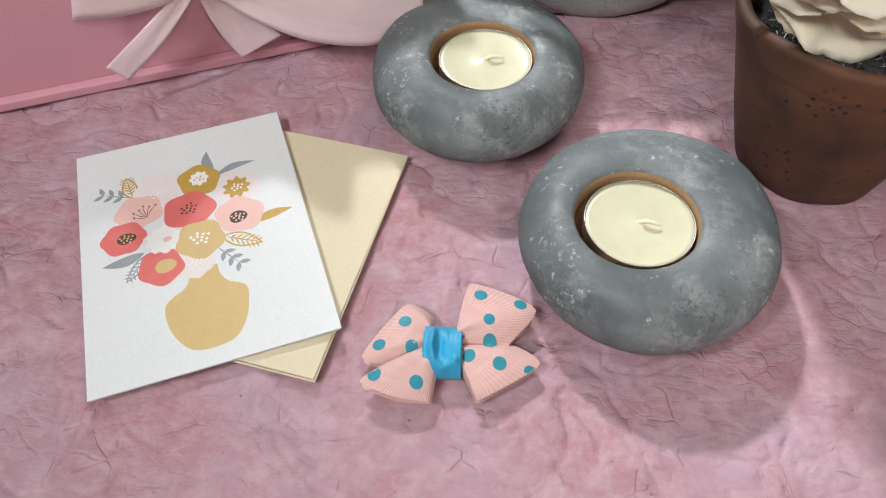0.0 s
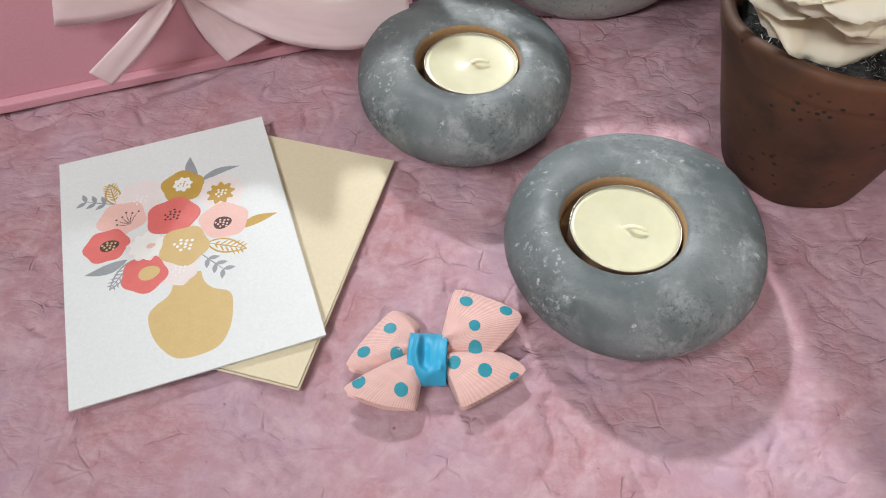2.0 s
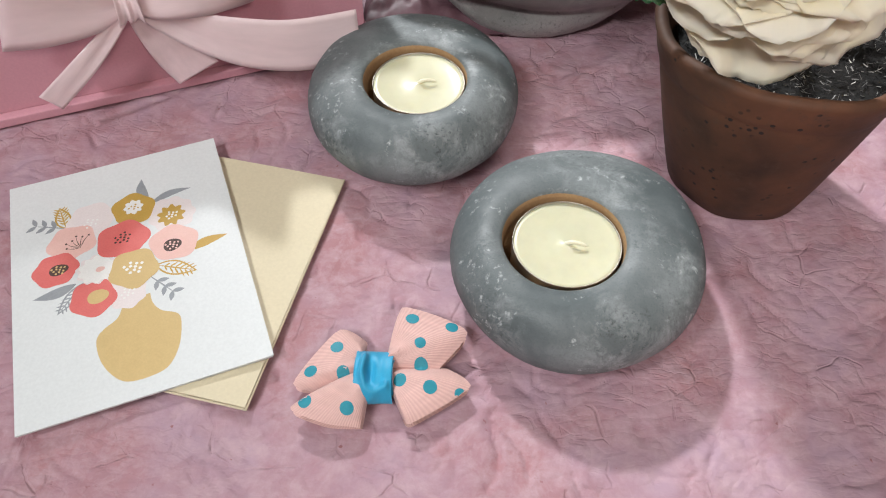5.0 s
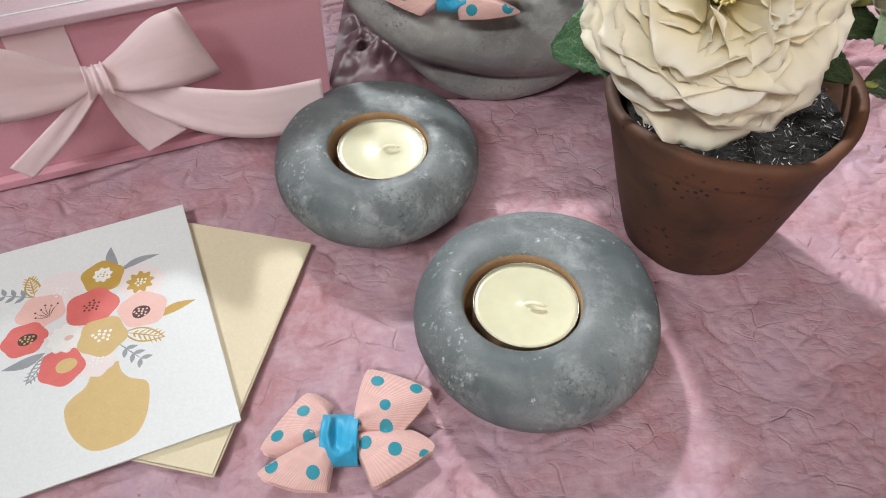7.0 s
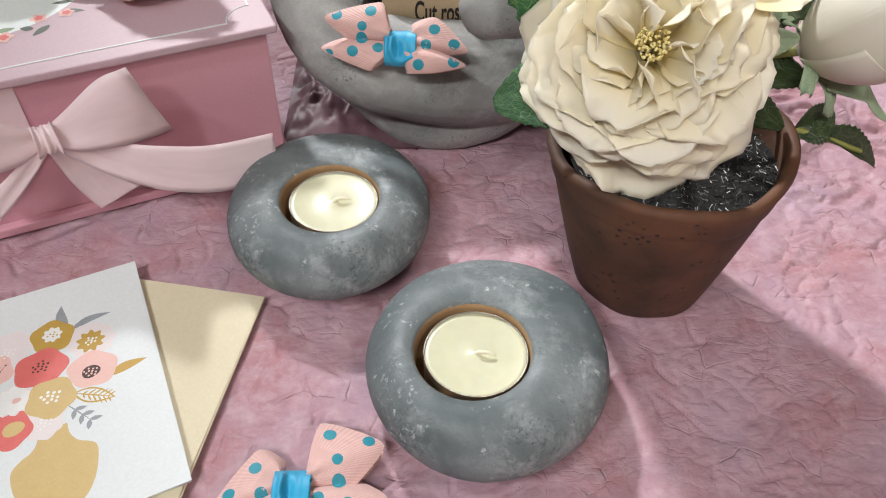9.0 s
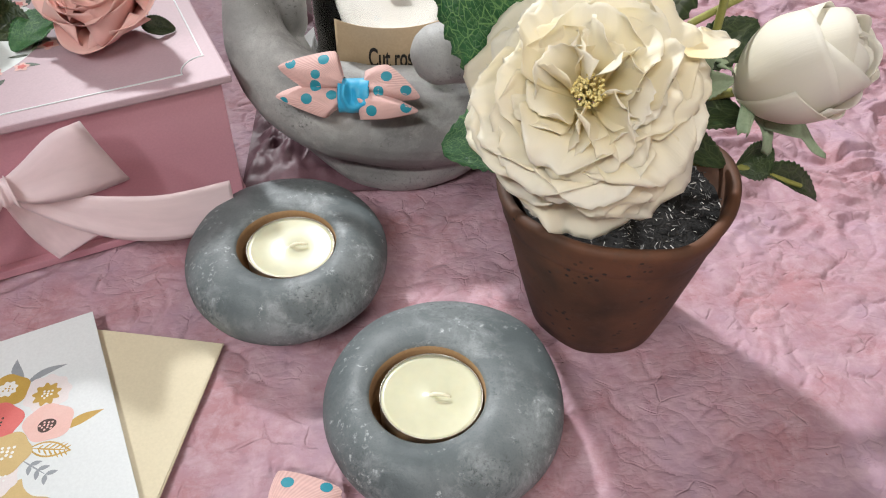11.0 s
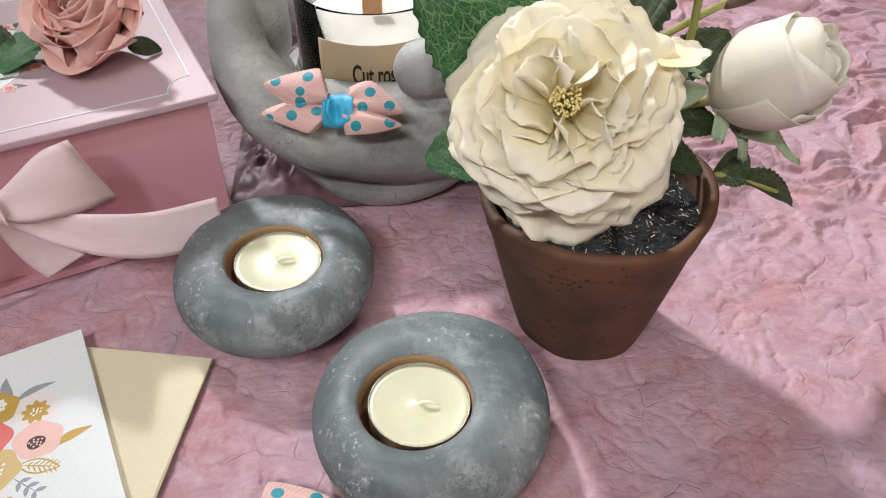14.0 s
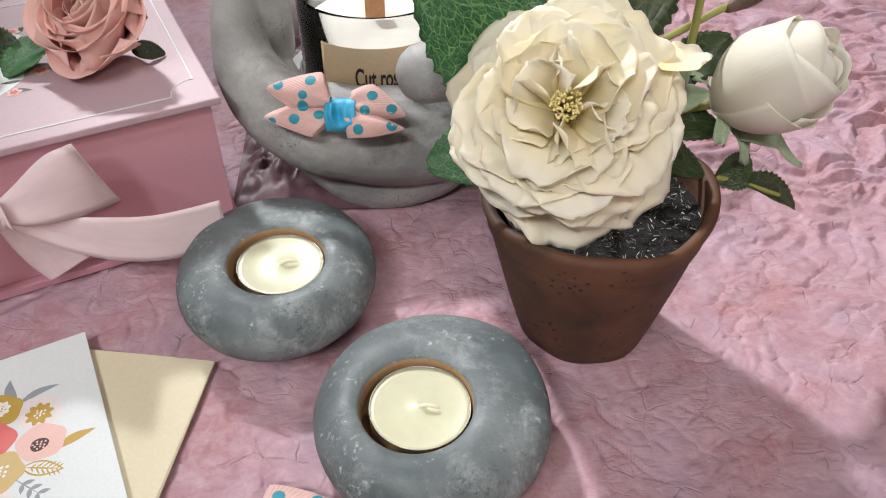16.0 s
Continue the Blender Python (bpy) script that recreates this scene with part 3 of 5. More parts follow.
def blob(x, y, r, lobes, depth, turn=0.0, n=60, squash=1.0):
    """A round flower outline with soft lobes, in millimetres."""
    out = []
    for k in range(n):
        t = 2 * math.pi * k / n
        q = r * (1 + depth * math.cos(lobes * t + turn) + 0.03 * math.sin(2 * t + turn * 3))
        out.append(((x + q * math.cos(t)) / 1000, (y + q * squash * math.sin(t)) / 1000))
    return out


def leaf_line(x, y, length, width, turn, bend=0.0, n=14):
    a = math.radians(turn)
    pts = []
    for s in (1, -1):
        for k in range(n + 1):
            t = k / n if s == 1 else 1 - k / n
            u, v = length * t, s * width * math.sin(math.pi * t ** 0.85) / 2 + bend * math.sin(math.pi * t)
            if 0 < k < n or s == 1:
                pts.append(((x + u * math.cos(a) - v * math.sin(a)) / 1000, (y + u * math.sin(a) + v * math.cos(a)) / 1000))
    return pts


def greeting_card():
    c = thing("greeting_card", CARD_POSE, "white folded greeting card printed with a vase of flowers", "card")
    def cover(u, v):
        x, y = 0.0012 + 0.0024 * v + (0.0866 - 0.0024 * v) * u, 0.1150 * v
        return Vector((x, y, 0.0030 + 0.0006 * u * u + 0.0003 * math.sin(3 * v)))
    part("cover", sheet(cover, 24, 24, 0.00045), CARD, c, "", False)
    part("back_panel", sheet(lambda u, v: Vector((0.0013 + 0.0024 * v + (0.0860 - 0.0024 * v) * u, 0.0004 + 0.1144 * v, 0.0019 + 0.0003 * u)), 12, 12, 0.00045), CARD, c, "", False)
    part("fold", tube([(0.0014, 0.001, 0.00235), (0.0038, 0.1140, 0.00235)], [0.0006, 0.0006], 8), CARD, c)

    def ink(name, pts, mt, level, label=""):
        bm = outline(pts, 0.0)
        for v in bm.verts:
            u = (v.co.x - 0.0015) / 0.0862
            v.co.z += 0.0030 + 0.0006 * u * u + 0.0003 * math.sin(3 * v.co.y / 0.115) + 0.00046 + 0.000012 * level
        return part(name, bm, mt, c, label, smooth=False)

    def dots(x, y, r, n, size, mt, level):
        for k in range(n):
            t = k * 2.4
            q = r * math.sqrt((k + 0.3) / n)
            ink("printed_dot", blob(x + q * math.cos(t), y + 0.8 * q * math.sin(t), size, 3, 0.0, n=10), mt, level)

    # vase with a neck and shoulders
    rim = [(40.5, 42), (40.0, 38.6), (37.8, 34.7), (33.0, 31.9), (30.0, 28.2), (30.2, 20.5), (32.8, 13.4), (37.4, 8.0), (44.4, 6.8), (52.1, 8.4), (57.0, 14.9), (59.5, 24.1), (59.0, 29.4), (53.6, 33.0), (51.1, 37.4), (50.8, 42)]
    pts = []
    for i in range(len(rim) - 1):
        four = [rim[max(i - 1, 0)], rim[i], rim[i + 1], rim[min(i + 2, len(rim) - 1)]]
        for k in range(5):
            w = k / 5
            x, y = (0.5 * (2 * q + (r - p) * w + (2 * p - 5 * q + 4 * r - v) * w * w + (3 * q - p - 3 * r + v) * w ** 3) for p, q, r, v in zip(*four))
            pts.append((x / 1000, y / 1000))
    pts.append((rim[-1][0] / 1000, rim[-1][1] / 1000))
    pts.reverse()
    ink("printed_vase", pts, INK_GOLD, 0, "ochre printed vase")
    for x, y, l, w, a, b in ((56.4, 89, 12.5, 4.2, 95, 1.5), (57, 86.5, 17, 3.4, 10, 1.5), (25.5, 56, 16, 4.6, 188, 1.0)):
        ink("printed_leaf", leaf_line(x, y, l, w, a, b), INK_GREY, 0, "grey printed leaf")
    ink("printed_leaf", leaf_line(67, 57, 16.5, 4.2, 9.5, 0.8), INK_DARKGOLD, 0, "mustard printed leaf")
    # outlined leaves: a rim, a pale inside and ribs
    for x, y, l, w, a, mt in ((54.5, 54.3, 16.5, 7.0, -29, INK_DARKGOLD), (23.9, 84.8, 12.6, 6.4, 98, INK_DARKGOLD), (28, 55.5, 15.5, 5.0, 228, INK_GREY)):
        ink("printed_leaf", leaf_line(x, y, l, w, a), mt, 0, "outlined printed leaf")
        r = math.radians(a)
        ink("printed_leaf", leaf_line(x + 0.8 * math.cos(r), y + 0.8 * math.sin(r), l - 1.8, w - 1.5, a), CARD, 1, "white inside of a printed leaf")
        for k in range(1, 7):
            d = l * (0.10 + 0.12 * k)
            for s in (1, -1):
                ink("printed_vein", leaf_line(x + d * math.cos(r), y + d * math.sin(r), w * 0.55 * math.sin(math.pi * k / 7.5) + 1, 0.7, a + s * 48, n=4), mt, 2)
        ink("printed_vein", leaf_line(x, y, l, 0.7, a, n=4), mt, 2)
    for x, y, a, l in ((24.6, 84.8, 155, 14.5), (51.0, 51.0, -55, 15)):
        r = math.radians(a)
        ink("printed_twig", leaf_line(x, y, l, 0.6, a, n=5), INK_GREY, 0)
        for k in range(3):
            d = l * (0.35 + 0.27 * k)
            for s in (1, -1):
                ink("printed_leaf", leaf_line(x + d * math.cos(r), y + d * math.sin(r), 4.6, 1.9, a + s * 50, n=8), INK_GREY, 1)
    flowers = ((33.5, 86, 9.3, 6, .05, INK_PALE), (64.2, 78, 9.3, 9, .06, INK_PALE), (25.5, 77.0, 9.0, 5, .07, INK_PINK), (42.8, 45.0, 7.2, 7, .06, INK_PALE),
               (62.8, 63.1, 9.3, 5, .05, INK_PINK), (18.6, 65.2, 8.3, 6, .05, INK_RED), (30.7, 47.2, 8.6, 5, .06, INK_RED), (33.2, 60.2, 7.2, 10, .09, INK_PALE), (33.2, 60.2, 6.5, 10, .10, INK_WHITE),
               (50.1, 86.1, 8.5, 5, .06, INK_DARKGOLD), (44.3, 71.6, 9.9, 5, .06, INK_RED), (46.5, 55.6, 9.4, 5, .07, INK_GOLD))
    for k, (x, y, r, lobes, d, mt) in enumerate(flowers):
        ink("printed_flower", blob(x, y, r, lobes, d, k * 1.3, squash=0.95), mt, 3 + 0.42 * k)
    ink("printed_centre", blob(50.2, 87.0, 3.6, 8, .12), INK_WHITE, 8)
    dots(50.2, 87.0, 2.2, 6, 0.40, INK_DARKGOLD, 9)
    ink("printed_centre", blob(63.9, 77.4, 5.0, 9, .16), INK_DARKGOLD, 8)
    dots(63.9, 77.4, 2.6, 9, 0.5, INK_WHITE, 9)
    dots(44.4, 72.2, 3.6, 13, 0.5, INK_DARK, 9)
    ink("printed_centre", blob(62.0, 61.9, 3.5, 3, .04, squash=.85), INK_DARK, 8)
    dots(62.0, 61.9, 2.9, 11, 0.45, INK_PINK, 9)
    ink("printed_centre", blob(19.6, 64.9, 3.6, 3, .04, squash=.72), INK_DARK, 8)
    dots(19.6, 64.9, 2.9, 11, 0.45, INK_GOLD, 9)
    ink("printed_centre", blob(32.4, 47.2, 3.9, 3, .03, squash=.8), INK_GOLD, 8)
    dots(46.5, 56.3, 4.0, 11, 0.65, INK_WHITE, 9)
    ink("printed_centre", blob(34.5, 59.8, 1.7, 3, .05, squash=.7), INK_PINK, 8)
    dots(42.8, 45.0, 3.0, 9, 0.45, INK_WHITE, 9)
    dots(33.0, 84.5, 3.2, 9, 0.45, INK_WHITE, 9)
    for k in range(6):
        a = 168 - 22 * k
        far = 5.4 + (k % 2) * 1.0
        ink("printed_stamen", leaf_line(28.6, 73.2, far, 0.32, a, 0.5, n=4), INK_DARK, 8)
        ink("printed_dot", blob(28.6 + far * math.cos(math.radians(a)), 73.2 + far * math.sin(math.radians(a)), 0.45, 3, 0, n=8), INK_DARK, 9)


greeting_card()


def envelope():
    e = thing("envelope", basis((0.9871, -0.1601, 0), (0.2162, 0.9763, 0), (0, 0, 1), (-0.0143, 0.2779, 0.0)), "cream paper envelope lying under a greeting card", "envelope")
    W, H = 0.0655, 0.1085
    part("back_sheet", sheet(lambda u, v: Vector((W * u, H * v, 0.0005 + 0.0003 * u * v)), 10, 10, 0.0003), ENVELOPE, e, "", False)
    part("front_sheet", sheet(lambda u, v: Vector((0.0003 + (W - .0006) * u, 0.0006 + (H - .0007) * v, 0.0014 + 0.0003 * math.sin(2.6 * u) - 0.0004 * u * v)), 10, 10, 0.0003), ENVELOPE, e, "", False)
    part("edge_fold", tube([(W, 0.0005, 0.0009), (W, H, 0.0010)], [0.00045, 0.00045], 8), ENVELOPE, e)
    part("bottom_fold", tube([(0.0005, 0.0004, 0.0008), (W, 0.0004, 0.0008)], [0.00045, 0.00045], 8), ENVELOPE, e)


envelope()

# ---- polka-dot ribbon bows ----
from mathutils.bvhtree import BVHTree


def ribbon_bow(m, label, lobes, spots, knot, crimp):
    b = thing("hair_bow", m, label, "bow", "polka-dot ribbon bows")
    trees = []
    for k, (p0, p1, outer, z0, hz) in enumerate(lobes):
        def f(u, v, p0=p0, p1=p1, outer=outer, z0=z0, hz=hz, k=k):
            # round the two-segment outer edge
            top = v <= 0.5
            w = v * 2 if top else 2 - v * 2
            n = len(outer) - 1
            q = w * n
            i = min(int(q), n - 1)
            g = q - i
            pa, pb, pc, pd = outer[max(i - 1, 0)], outer[i], outer[i + 1], outer[min(i + 2, n)]
            ox, oy = (0.35 * (pb[j] + (pc[j] - pb[j]) * g) + 0.65 * 0.5 * (2 * pb[j] + (pc[j] - pa[j]) * g + (2 * pa[j] - 5 * pb[j] + 4 * pc[j] - pd[j]) * g * g + (3 * pb[j] - pa[j] - 3 * pc[j] + pd[j]) * g ** 3) for j in (0, 1))
            px, py = (p0[j] + (p1[j] - p0[j]) * w for j in (0, 1))
            s = u ** 0.9
            puff = math.sin(math.pi * w) ** 0.55
            x, y = px + (ox - px) * s, py + (oy - py) * s
            bulge = hz * puff * (0.35 + 0.65 * math.sin(math.pi * min(1, 0.15 + 0.75 * u)))
            pleat = crimp * math.sin(w * 11 + k + 2.5 * u) * (1 - u) ** 1.2 * puff
            valley = 0.42 + 0.12 * (k % 2)
            pleat -= 2.1 * crimp * math.exp(-((w - valley - 0.10 * u) / 0.13) ** 2) * math.sin(math.pi * min(1, 0.25 + 0.8 * u)) * (1 - u) ** 0.5
            z = z0 + bulge + pleat if top else z0 - 0.55 - 0.25 * bulge * (1 - u)
            z = z + (1 - u) * 1.4 * (1 if top else 0)
            if not top:
                x, y = px + (ox - px) * s * 0.985, py + (oy - py) * s * 0.985
            return Vector((x, y, max(z, 0.25))) / 1000
        bm = sheet(f, 22, 44)
        bmesh.ops.remove_doubles(bm, verts=bm.verts[:], dist=2e-5)
        bmesh.ops.recalc_face_normals(bm, faces=bm.faces[:])
        trees.append(BVHTree.FromBMesh(bm))
        part("loop", bm, GROSGRAIN, b)
    for x, y, r in spots:
        bm = bmesh.new()
        rings = []
        for q in (0.0, 0.5, 1.0):
            row = []
            for k in range(16):
                a = 2 * math.pi * k / 16
                px, py = (x + r * q * math.cos(a)) / 1000, (y + r * q * math.sin(a)) / 1000
                hits = [h[0].z for h in (t.ray_cast(Vector((px, py, 0.05)), Vector((0, 0, -1))) for t in trees) if h[0]]
                row.append((px, py, max(hits) + 0.00012) if hits else None)
                if q == 0.0:
                    break
            rings.append(row)
        if rings[0][0] is None:
            continue
        c = bm.verts.new(rings[0][0])
        vs = [[bm.verts.new(p) if p and abs(p[2] - rings[0][0][2]) < 0.0035 else None for p in row] for row in rings[1:]]
        for k in range(16):
            j = (k + 1) % 16
            if vs[0][k] and vs[0][j]:
                bm.faces.new((c, vs[0][k], vs[0][j]))
                if vs[1][k] and vs[1][j]:
                    bm.faces.new((vs[0][k], vs[1][k], vs[1][j], vs[0][j]))
        part("dot", bm, TEAL, b, "teal printed dot")
    w, l, h = knot

    ridge = ((0.24, 0.66), (0.20, 0.42), (0.32, 0.24), (0.56, 0.16), (0.86, 0.24))

    def near_ridge(u, v):
        best = 9.0
        for (ax, ay), (bx, by) in zip(ridge, ridge[1:]):
            k = max(0.0, min(1.0, ((u - ax) * (bx - ax) + (v - ay) * (by - ay)) / ((bx - ax) ** 2 + (by - ay) ** 2)))
            best = min(best, math.hypot(u - ax - k * (bx - ax), v - ay - k * (by - ay)))
        return best

    def wrap(u, v):
        t = math.pi * (0.02 + 0.96 * v)
        x = (u - 0.5) * w * (1 - 0.10 * math.sin(math.pi * v))
        roll = 2.3 * math.exp(-(near_ridge(u, v) / 0.075) ** 2) * math.sin(math.pi * v) ** 0.5
        hollow = 2.2 * math.exp(-((u - 0.44) / 0.13) ** 2 - ((v - 0.44) / 0.15) ** 2)
        sag = 0.5 * math.exp(-((u - 0.70) / 0.10) ** 2) * math.sin(math.pi * v)
        y = -l * math.cos(t) - 1.2 * math.exp(-((u - 0.42) / 0.2) ** 2 - ((v - 0.12) / 0.12) ** 2)
        return Vector((x, y, 0.4 + h * math.sin(t) ** 0.7 + roll - hollow - sag + 0.10 * math.sin(7 * u + 3 * v))) / 1000
    part("knot", sheet(wrap, 44, 48, 0.0003), BLUE_SATIN, b, "blue satin ribbon wound round the middle with one rolled fold")
    for s in (-1, 1):
        part("picot_edge", tube([(s * w / 2000 * 0.97, -l * 0.8 / 1000, h * 0.5 / 1000), (s * w / 2000 * .9, 0, (h + 0.5) / 1000), (s * w / 2000 * .97, l * 0.8 / 1000, h * 0.5 / 1000)], [0.0003] * 3, 6), BLUE_SATIN, b)
    return b


LOBES = (((-4, 6), (-2, 1), ((-4, 14), (-14.5, 17.2), (-27.4, -4.4), (-19, -7)), 1.8, 5.6),
         ((-3, 2), (-1, -5), ((-15, -4), (-26.8, -14.5), (-14, -19.5), (-2, -19.5)), 2.6, 6.2),
         ((4, 8), (5, 3), ((7, 14), (8, 27.2), (31.7, 18.0), (21, 1.9)), 2.8, 6.6),
         ((6, 3), (6, -5), ((23.7, 5.4), (33.4, -3.1), (14.3, -17.4), (11, -15)), 1.6, 5.6))
SPOTS = ((-13.8, 8.8, 2.3), (-21.7, -0.8, 2.3), (-10.4, -1.1, 2.2), (-21.7, -12.7, 2.3), (-7.5, -14.4, 2.3), (11.9, 20.6, 2.4), (26.0, 18.5, 2.3),
         (16.0, 3.5, 2.4), (19.6, -5.3, 2.4), (29.9, -6.3, 2.0), (9.2, -2.8, 2.2), (15.3, 10.6, 2.0))
ribbon_bow(pose(0.0927, 0.2794, 0.0), "pink grosgrain bow with teal dots lying on tissue paper", LOBES, SPOTS, (14.0, 9.2, 8.8), 0.75)
ribbon_bow(basis((1.08, -0.05, 0.10), (0.08, 0.66, 0.74), (-0.10, -0.74, 0.66), (0.1310, 0.4580, 0.0700)), "pink grosgrain bow with teal dots resting on a concrete sculpture",
           [((-p0[0], p0[1]), (-p1[0], p1[1]), tuple((-x, y * 0.66 + 1.5) for x, y in outer), z0, hz) for p0, p1, outer, z0, hz in LOBES],
           [(-x, y * 0.66 + 1.5, r) for x, y, r in SPOTS], (14.0, 7.4, 8.0), 0.4)

# ---- roses ----


def petal(L, W, cup, curl, ruffle, seed, n=14, notch=0.0, thick=0.00014, blunt=0.20):
    """One silk petal: rooted at the origin, growing along y, hollow side up."""
    def f(u, v):
        s, t = 2 * u - 1, v
        w = W * (0.16 + 0.84 * math.sin(math.pi * 0.5 * min(1, t * 1.25)) ** 0.9) * (1 - 0.30 * max(0, t - 0.7) / 0.3 * abs(s))
        wave = noise.noise(Vector((s * 2.3 + seed * 7.1, t * 1.7, seed * 3.3)))
        fine = noise.noise(Vector((s * 6.5 + seed * 3.7, t * 3.0, seed)))
        y = L * t * (1 + 0.025 * t ** 4 * noise.noise(Vector((s * 9.0, seed * 2.7, 1.0)))) * (1 - blunt * s * s * t - notch * max(0, 1 - abs(s) * 3) * t ** 4) * (1 + 0.05 * wave)
        z = cup * W * 0.5 * s * s * t + cup * L * 0.35 * t * t - curl * L * max(0, t - 0.45) ** 2 * 2.2
        z += ruffle * L * t * t * (wave + 0.35 * fine)
        z += 0.6 * ruffle * L * t ** 7 * noise.noise(Vector((s * 6.0 + seed * 1.3, 2.0 * t, seed * 5.1)))
        return Vector((s * w / 2, y, z))
    return sheet(f, n, n, thick)


def set_petal(ob, azimuth, opening, r, h, twist=0.0):
    """Root a petal on a ring: opening is its angle off the flower's axis."""
    a, o = math.radians(azimuth), math.radians(opening)
    rad = Vector((math.cos(a), math.sin(a), 0))
    up = Vector((0, 0, 1))
    d, n = rad * math.sin(o) + up * math.cos(o), -rad * math.cos(o) + up * math.sin(o)
    ob.matrix_local = basis(d.cross(n), d, n, rad * r + up * h) @ pose(0, 0, 0, 0, twist, 0)


def bloom(parent, m, rings, mt, seed, unit=0.001, name="bloom"):
    rng = random.Random(seed)
    b = new(name)
    b.empty_display_size = 0.01
    b.parent = parent
    b.matrix_local = m
    for count, L, W, opening, r, h, cup, curl, ruffle, twist in rings:
        start = rng.uniform(0, 360)
        for k in range(count):
            s = rng.uniform(0.88, 1.1)
            bm = petal(L * s * unit, W * s * unit, cup * rng.uniform(0.7, 1.3), curl * rng.uniform(0.5, 1.4), ruffle, rng.uniform(0, 50), notch=rng.choice((0, 0, 0.08)), n=20, thick=0.0001)
            p = part("petal", bm, mt, b)
            set_petal(p, start + 360 * k / count + rng.uniform(-9, 9), opening + rng.uniform(-6, 6), r * unit, h * unit, rng.uniform(-twist, twist))
    return b


def stamens(parent, count, r, z, seed):
    rng = random.Random(seed)
    bms = []
    for k in range(count):
        a, q = rng.uniform(0, 6.283), r * math.sqrt(rng.random())
        x, y = q * math.cos(a), q * math.sin(a)
        top = z + rng.uniform(-0.001, 0.0022)
        bms.append(tube([(x * .4, y * .4, z - 0.010), (x * .8, y * .8, z - 0.004), (x, y, top)], [0.00022, 0.0002, 0.0002], 5))
        b = bmesh.new()
        bmesh.ops.create_icosphere(b, subdivisions=1, radius=rng.uniform(0.0004, 0.0007), matrix=Matrix.Translation((x, y, top)))
        bms.append(b)
    return tagged(part("stamens", merge(*bms), STAMEN, parent, "yellow stamens in the heart of the rose"), "", "", "", "stuff")


def leaf(parent, base, tip, normal, width, mt, seed, name="leaf", fold=0.18, droop=0.12, label="", teeth=0.05):
    """A toothed leaf from base to tip, folded along its midrib."""
    base, tip = Vector(base), Vector(tip)
    L = (tip - base).length
    y = (tip - base).normalized()
    n = Vector(normal)
    n = (n - y * n.dot(y)).normalized()
    x = y.cross(n)

    def f(u, v):
        s = 2 * u - 1
        w = width * math.sin(math.pi * min(1, 0.04 + 0.93 * v ** 0.8)) ** 0.75
        w *= 1 + teeth * (abs(s) > 0.9) * math.sin(v * 75)
        lift = fold * w * abs(s) + 0.05 * width * noise.noise(Vector((s * 2, v * 4, seed)))
        return base + x * (s * w / 2) + y * (L * v) + n * (lift - droop * L * v * v)
    return part(name, sheet(f, 8, 40, 0.0003), mt, parent, label)


